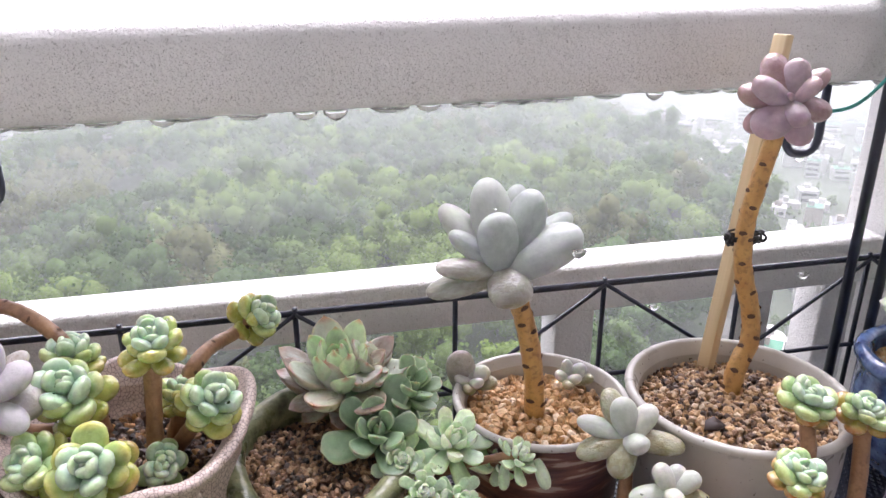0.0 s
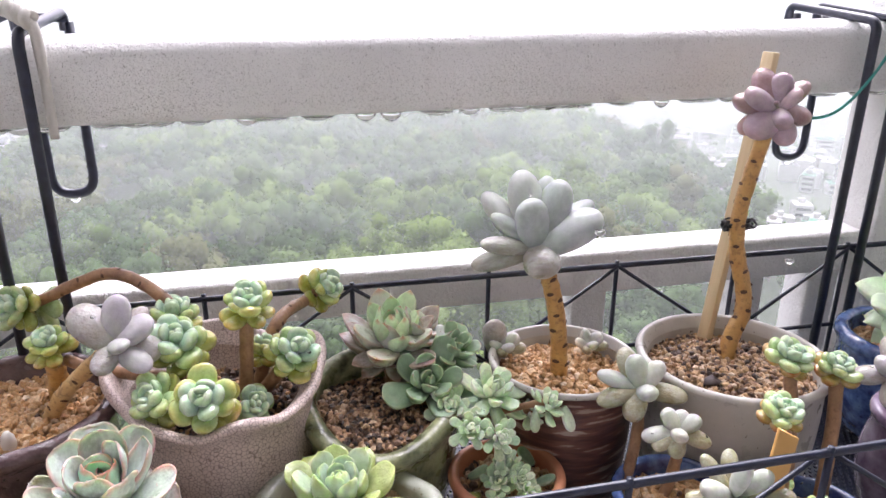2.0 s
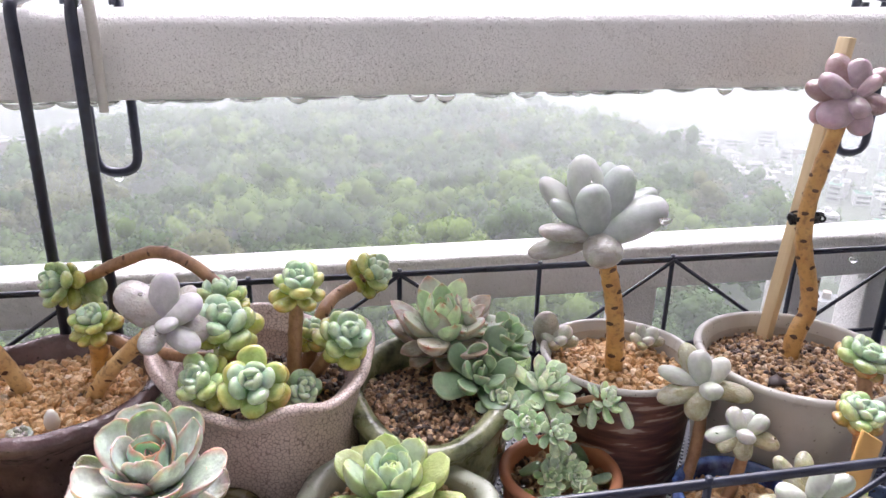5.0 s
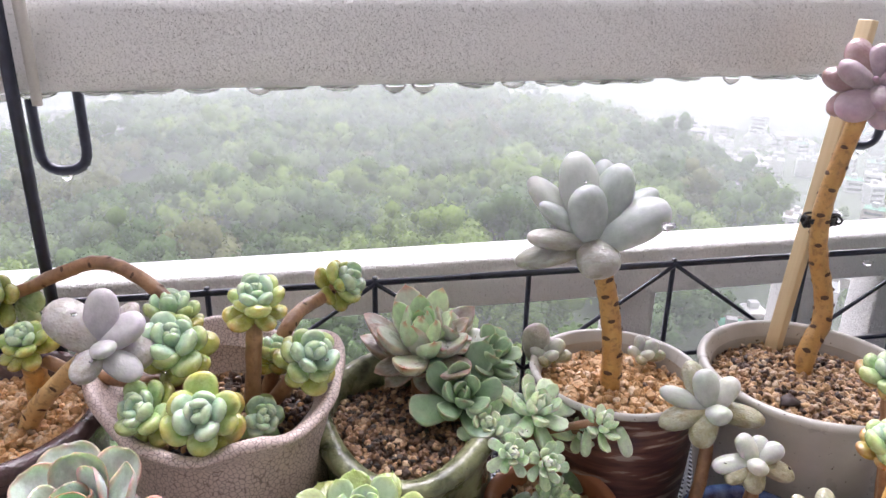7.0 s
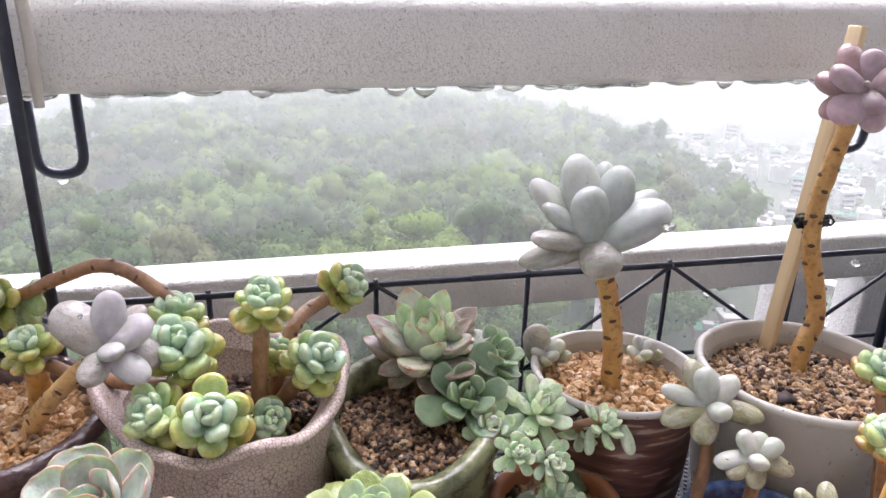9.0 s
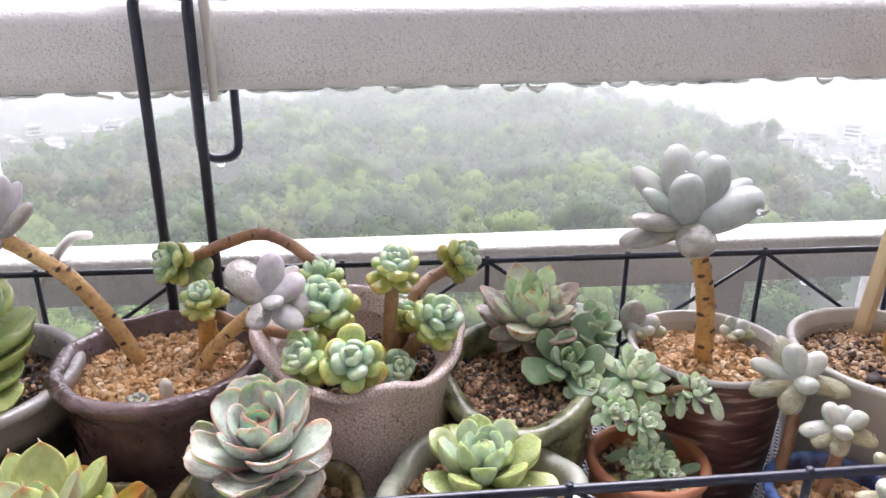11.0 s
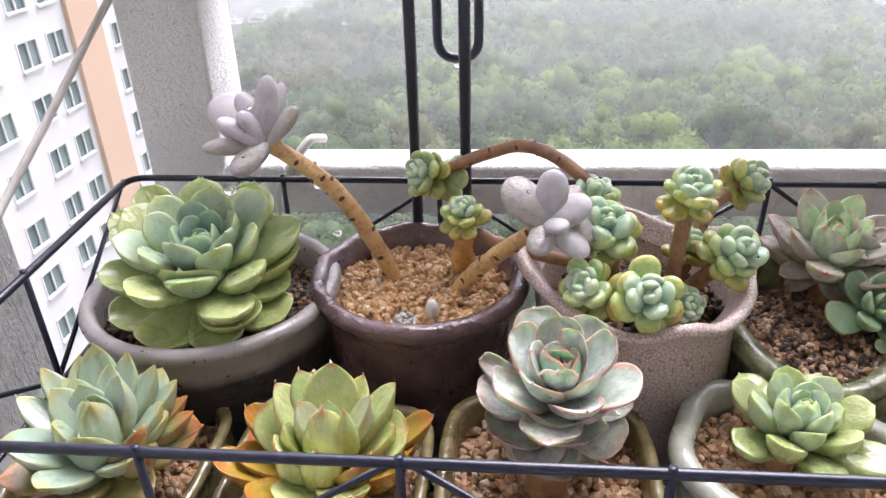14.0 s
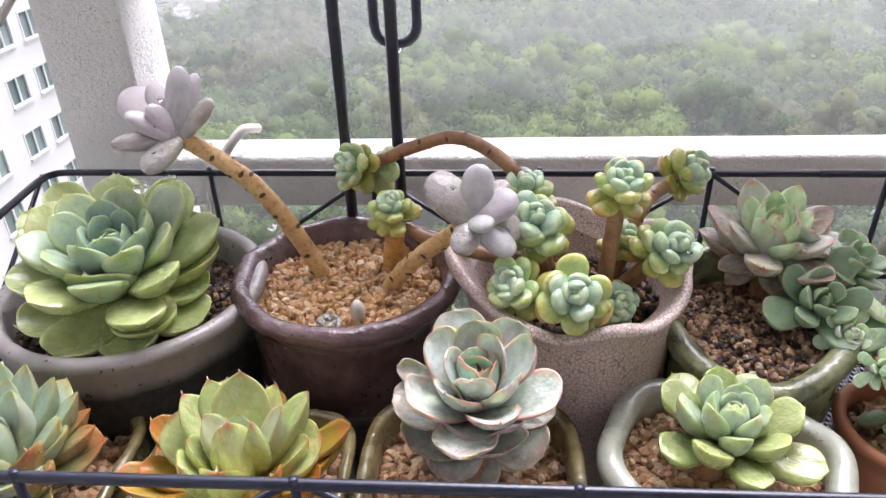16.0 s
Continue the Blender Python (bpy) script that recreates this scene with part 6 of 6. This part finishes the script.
HOUSE_WALLS = [town_mat("house_wall", c) for c in ((0.74, 0.74, 0.72, 1), (0.40, 0.34, 0.30, 1), (0.56, 0.57, 0.56, 1))]
HOUSE_ROOFS = [town_mat("house_roof", c) for c in ((0.08, 0.27, 0.17, 1), (0.66, 0.66, 0.64, 1), (0.24, 0.25, 0.26, 1), (0.72, 0.73, 0.73, 1))]
PANE_DARK = town_mat("dark_pane", (0.05, 0.06, 0.065, 1))
TEMPLATES = []
for k in range(8):
    rnd = random.Random(k)
    w, dp, fl = rnd.uniform(5.0, 8.6), rnd.uniform(5.0, 8.0), rnd.choice((1, 2, 2, 3))
    h = 2.2 * fl + 0.5
    ob = thing("house", (0, 0, -500), "low flat-roofed town house seen through mist", "house", "houses of the town")
    part("wall", box("wall", (-w / 2, -dp / 2, 0), (w / 2, dp / 2, h), HOUSE_WALLS[k % 3]), ob)
    part("roof", box("roof", (-w / 2 + 0.2, -dp / 2 + 0.2, h), (w / 2 - 0.2, dp / 2 - 0.2, h + 0.1), HOUSE_ROOFS[k % 4]), ob)
    part("parapet", box("parapet", (-w / 2 - 0.1, -dp / 2 - 0.1, h - 0.2), (w / 2 + 0.1, -dp / 2 + 0.1, h + 0.5), HOUSE_WALLS[k % 3]), ob)
    part("roof_hut", box("roof_hut", (-1.1, 0.3, h + 0.1), (1.2, 2.2, h + 1.7), HOUSE_WALLS[(k + 1) % 3]), ob)
    for f in range(fl):
        for j in range(2):
            x = -w / 2 + w * (j + 0.5) / 2
            part("window", box("window", (x - 0.7, -dp / 2 - 0.06, 2.2 * f + 0.7), (x + 0.7, -dp / 2 + 0.02, 2.2 * f + 1.7), PANE_DARK), ob)
    TEMPLATES.append(ob)
rnd = random.Random(11)
placed = 0
blocks, block_faces, block_skins, crowns, crown_faces = [], [], [], [], []


def block(m, low, high, skin):
    """One box of the far town, joined to the rest."""
    n = len(blocks)
    blocks.extend(m @ Vector((x, y, z)) for z in (low[2], high[2]) for y in (low[1], high[1]) for x in (low[0], high[0]))
    for f in ((0, 1, 5, 4), (1, 3, 7, 5), (3, 2, 6, 7), (2, 0, 4, 6), (4, 5, 7, 6)):
        block_faces.append([n + v for v in f])
        block_skins.append(skin)


ring_d = 150.0
while ring_d < 900:
    b = -62.0
    while b < 56:
        b += math.degrees((11.0 if ring_d < 460 else 13.0) / ring_d) * rnd.uniform(0.8, 1.5)
        d = ring_d + rnd.uniform(-4, 4)
        x, y = d * math.sin(radians(b)), d * math.cos(radians(b))
        if (woods_begin(b) - 16 < d < edge_of_woods(b) + 22) or (b < 28 and d < 300):
            continue
        if rnd.random() < (0.5 if b < -20 else 0.12):
            continue
        m4 = Matrix.Translation((x, y, -78 + rnd.uniform(-0.5, 0.5))) @ Matrix.Rotation(radians(rnd.choice((0, 90, 180, 20)) + rnd.uniform(-12, 12) - b), 4, "Z")
        if d < 270 and placed < 280:
            if placed < 8:
                TEMPLATES[placed].matrix_basis = m4
            else:
                copy_thing(TEMPLATES[placed % 8], m4)
            placed += 1
        else:
            w, dp, h = rnd.uniform(2.4, 4.6), rnd.uniform(2.4, 4.2), rnd.choice((2.6, 4.8, 4.8, 7.0, 9.2 if d > 420 else 7.0))
            block(m4, (-w, -dp, 0), (w, dp, h), rnd.choice((0, 0, 0, 1, 2)))
            block(m4, (-w + 0.3, -dp + 0.3, h), (w - 0.3, dp - 0.3, h + 0.15), 3 + rnd.choice((0, 1, 1, 2, 3)))
            block(m4, (-1.2, 0.2, h + 0.15), (1.0, 2.0, h + 1.8), rnd.choice((0, 2)))
            for f in range(int(h / 2.2)):
                block(m4, (-w * 0.75, -dp - 0.08, 2.2 * f + 0.8), (w * 0.75, -dp, 2.2 * f + 1.8), 7)
        if rnd.random() < 0.35:
            m4 = Matrix.Translation((x + rnd.uniform(4, 7), y + rnd.uniform(-4, 4), -78))
            for _ in range(7):
                q, r = Vector((rnd.uniform(-2, 2), rnd.uniform(-2, 2), rnd.uniform(1.5, 4.5))), rnd.uniform(0.9, 1.7)
                n = len(crowns)
                crowns.extend(m4 @ (q + Vector(v) * r * rnd.uniform(0.7, 1.2)) for v in ((1, 0, 0), (0, 1, 0), (-1, 0, 0), (0, -1, 0), (0, 0, 1), (0, 0, -1)))
                crown_faces.extend([n + a, n + b2, n + c2] for a, b2 in ((0, 1), (1, 2), (2, 3), (3, 0)) for c2 in (4, 5))
    ring_d += 9.0 + ring_d * 0.025
me = bpy.data.meshes.new("town_trees")
me.from_pydata(crowns, [], crown_faces)
me.materials.append(GREENS[1])
tagged(new("town_trees", me), "small dark trees scattered between town houses", "trees", kind="stuff")
me = bpy.data.meshes.new("far_town")
me.from_pydata(blocks, [], block_faces)
for skin in HOUSE_WALLS + HOUSE_ROOFS + [PANE_DARK]:
    me.materials.append(skin)
me.polygons.foreach_set("material_index", block_skins)
tagged(new("far_town", me), "pale low houses of a far town fading into mist", "town", kind="stuff")

# tall block of flats beside the balcony
m = Mat("white_stucco", rough=0.8)
m.color(m.mix(m.noise(0.4, 5), (0.78, 0.78, 0.78, 1), (0.70, 0.70, 0.70, 1)))
WHITE_WALL = m.m
m = Mat("peach_stucco", rough=0.8)
m.color(m.mix(m.noise(0.4, 5), (0.70, 0.52, 0.39, 1), (0.65, 0.48, 0.36, 1)))
PEACH = m.m
m = Mat("window_glass", rough=0.08)
m.color(m.mix(m.random(), (0.20, 0.26, 0.26, 1), (0.34, 0.42, 0.41, 1)))
GLASS = m.m
m = Mat("window_frame_white", rough=0.4)
m.color((0.72, 0.73, 0.73, 1))
FRAME = m.m
BX, BY, BZ, ST = -24.6, 34.2, -13.3, 2.8
flats = thing("apartment_building", (BX, BY, -78), "tall white apartment building with a peach stripe and rows of windows", "building")
top = BZ + 78 + 7 * ST
COLS = (-10.4, -6.9, -3.4, 0.0, 2.5)
HW, HH = 0.78, 0.66


def wall_with_holes(name, y0, y1, cols, z_off, mat, floors):
    """A facade strip in the plane x = 0 with real openings, 0.35 thick."""
    ys = sorted({y0, y1, *[v for c in cols for v in (c - HW, c + HW)]})
    V, Fc = [], []

    def quad(a, b, c, d):
        o = len(V)
        V.extend((a, b, c, d))
        Fc.append((o, o + 1, o + 2, o + 3))
    zs = [0.0]
    for f in floors:
        zs += [BZ + 78 + z_off + f * ST - HH, BZ + 78 + z_off + f * ST + HH]
    zs.append(top)
    for j in range(len(ys) - 1):
        for i in range(len(zs) - 1):
            a, b, c, d = ys[j], ys[j + 1], zs[i], zs[i + 1]
            hole = i % 2 == 1 and any(abs((a + b) / 2 - q) < HW * 0.5 for q in cols)
            if not hole:
                quad((0, a, c), (0, b, c), (0, b, d), (0, a, d))
            else:
                quad((0, a, c), (-0.3, a, c), (-0.3, a, d), (0, a, d))
                quad((0, b, c), (-0.3, b, c), (-0.3, b, d), (0, b, d))
                quad((0, a, c), (0, b, c), (-0.3, b, c), (-0.3, a, c))
                quad((0, a, d), (0, b, d), (-0.3, b, d), (-0.3, a, d))
    part(name, mesh(name, V, Fc, None, mat, False), flats)


FLOORS = list(range(-9, 7))
wall_with_holes("wall", -14.0, 3.75, COLS, 0.0, WHITE_WALL, FLOORS)
wall_with_holes("wall", 7.0, 11.5, (8.8,), -0.7, WHITE_WALL, FLOORS)
part("stripe", box("stripe", (-0.4, 3.75, 0), (0.25, 5.9, top), PEACH), flats, label="peach painted projecting strip")
part("stripe", box("stripe", (-0.4, 5.9, 0), (0.1, 7.0, top), PEACH), flats, label="paler peach strip")
part("core", box("core", (-9, -13.9, 0), (-0.42, 11.4, top + 0.3), WHITE_WALL), flats)
fr = box("window_frame", (-0.05, -HW - 0.08, -HH - 0.08), (0.03, HW + 0.08, -HH + 0.03), FRAME)
bar = box("mullion", (-0.05, -0.05, -HH), (0.02, 0.05, HH), FRAME)
side = box("jamb", (-0.05, -HW - 0.08, -HH), (0.03, -HW + 0.03, HH + 0.08), FRAME)
pane = box("pane", (-0.16, -HW, -HH), (-0.13, 0.0, HH), GLASS)
cill = box("window_sill", (-0.05, -HW - 0.1, -HH - 0.14), (0.12, HW + 0.1, -HH - 0.02), FRAME)
for cols, off in ((COLS, 0.0), ((8.8,), -0.7)):
    for cy in cols:
        for f in FLOORS[3:]:
            w = new("window")
            w.parent, w.location = flats, (0, cy, BZ + 78 + off + f * ST)
            for nm, me, mm in (("window_frame", fr, None), ("window_frame", fr, Matrix.Translation((0, 0, 2 * HH + 0.05))), ("jamb", side, None),
                               ("jamb", side, Matrix.Translation((0, 2 * HW + 0.05, 0))), ("mullion", bar, None), ("pane", pane, None),
                               ("pane", pane, Matrix.Translation((0.03, HW, 0))), ("window_sill", cill, None)):
                part(nm, me, w, mm)

# haze: added curved see-through sheets that imitate mist, and a glowing white distance
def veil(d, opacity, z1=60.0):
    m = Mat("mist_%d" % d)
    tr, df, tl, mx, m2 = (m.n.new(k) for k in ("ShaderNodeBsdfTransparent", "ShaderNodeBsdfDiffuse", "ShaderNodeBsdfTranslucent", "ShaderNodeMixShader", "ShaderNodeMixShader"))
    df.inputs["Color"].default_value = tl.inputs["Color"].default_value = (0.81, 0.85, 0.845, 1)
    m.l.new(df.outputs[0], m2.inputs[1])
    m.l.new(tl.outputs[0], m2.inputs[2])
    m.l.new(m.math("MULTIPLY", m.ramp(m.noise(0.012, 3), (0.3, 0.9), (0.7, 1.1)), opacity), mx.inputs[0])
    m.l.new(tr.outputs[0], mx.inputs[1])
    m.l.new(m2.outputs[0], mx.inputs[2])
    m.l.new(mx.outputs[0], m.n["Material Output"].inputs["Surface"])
    V, Fc = [], []
    for k in range(33):
        b = radians(-75 + 150 * k / 32)
        V += [(d * math.sin(b), d * math.cos(b), -80), (d * math.sin(b), d * math.cos(b), z1)]
    for k in range(32):
        Fc.append((2 * k, 2 * k + 2, 2 * k + 3, 2 * k + 1))
    ob = tagged(new("backdrop_mist", mesh("backdrop_mist", V, Fc, None, m.m)), "pale see-through sheet that imitates mist haze over the hill", "mist", kind="structure")
    return ob


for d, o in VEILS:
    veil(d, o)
# Emissive white sheet; its glow stands in for bright mist far off.
m = Mat("white_distance_glow")
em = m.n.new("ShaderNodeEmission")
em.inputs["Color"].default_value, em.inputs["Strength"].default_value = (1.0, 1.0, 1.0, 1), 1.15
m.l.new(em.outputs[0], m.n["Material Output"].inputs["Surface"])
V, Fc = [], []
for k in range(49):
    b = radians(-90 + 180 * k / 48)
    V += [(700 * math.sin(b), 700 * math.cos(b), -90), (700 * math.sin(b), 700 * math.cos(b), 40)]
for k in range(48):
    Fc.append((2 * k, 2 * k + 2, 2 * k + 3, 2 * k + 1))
tagged(new("backdrop", mesh("backdrop", V, Fc, None, m.m)), "glowing white sheet standing in for mist that hides the distance", "mist", kind="structure")
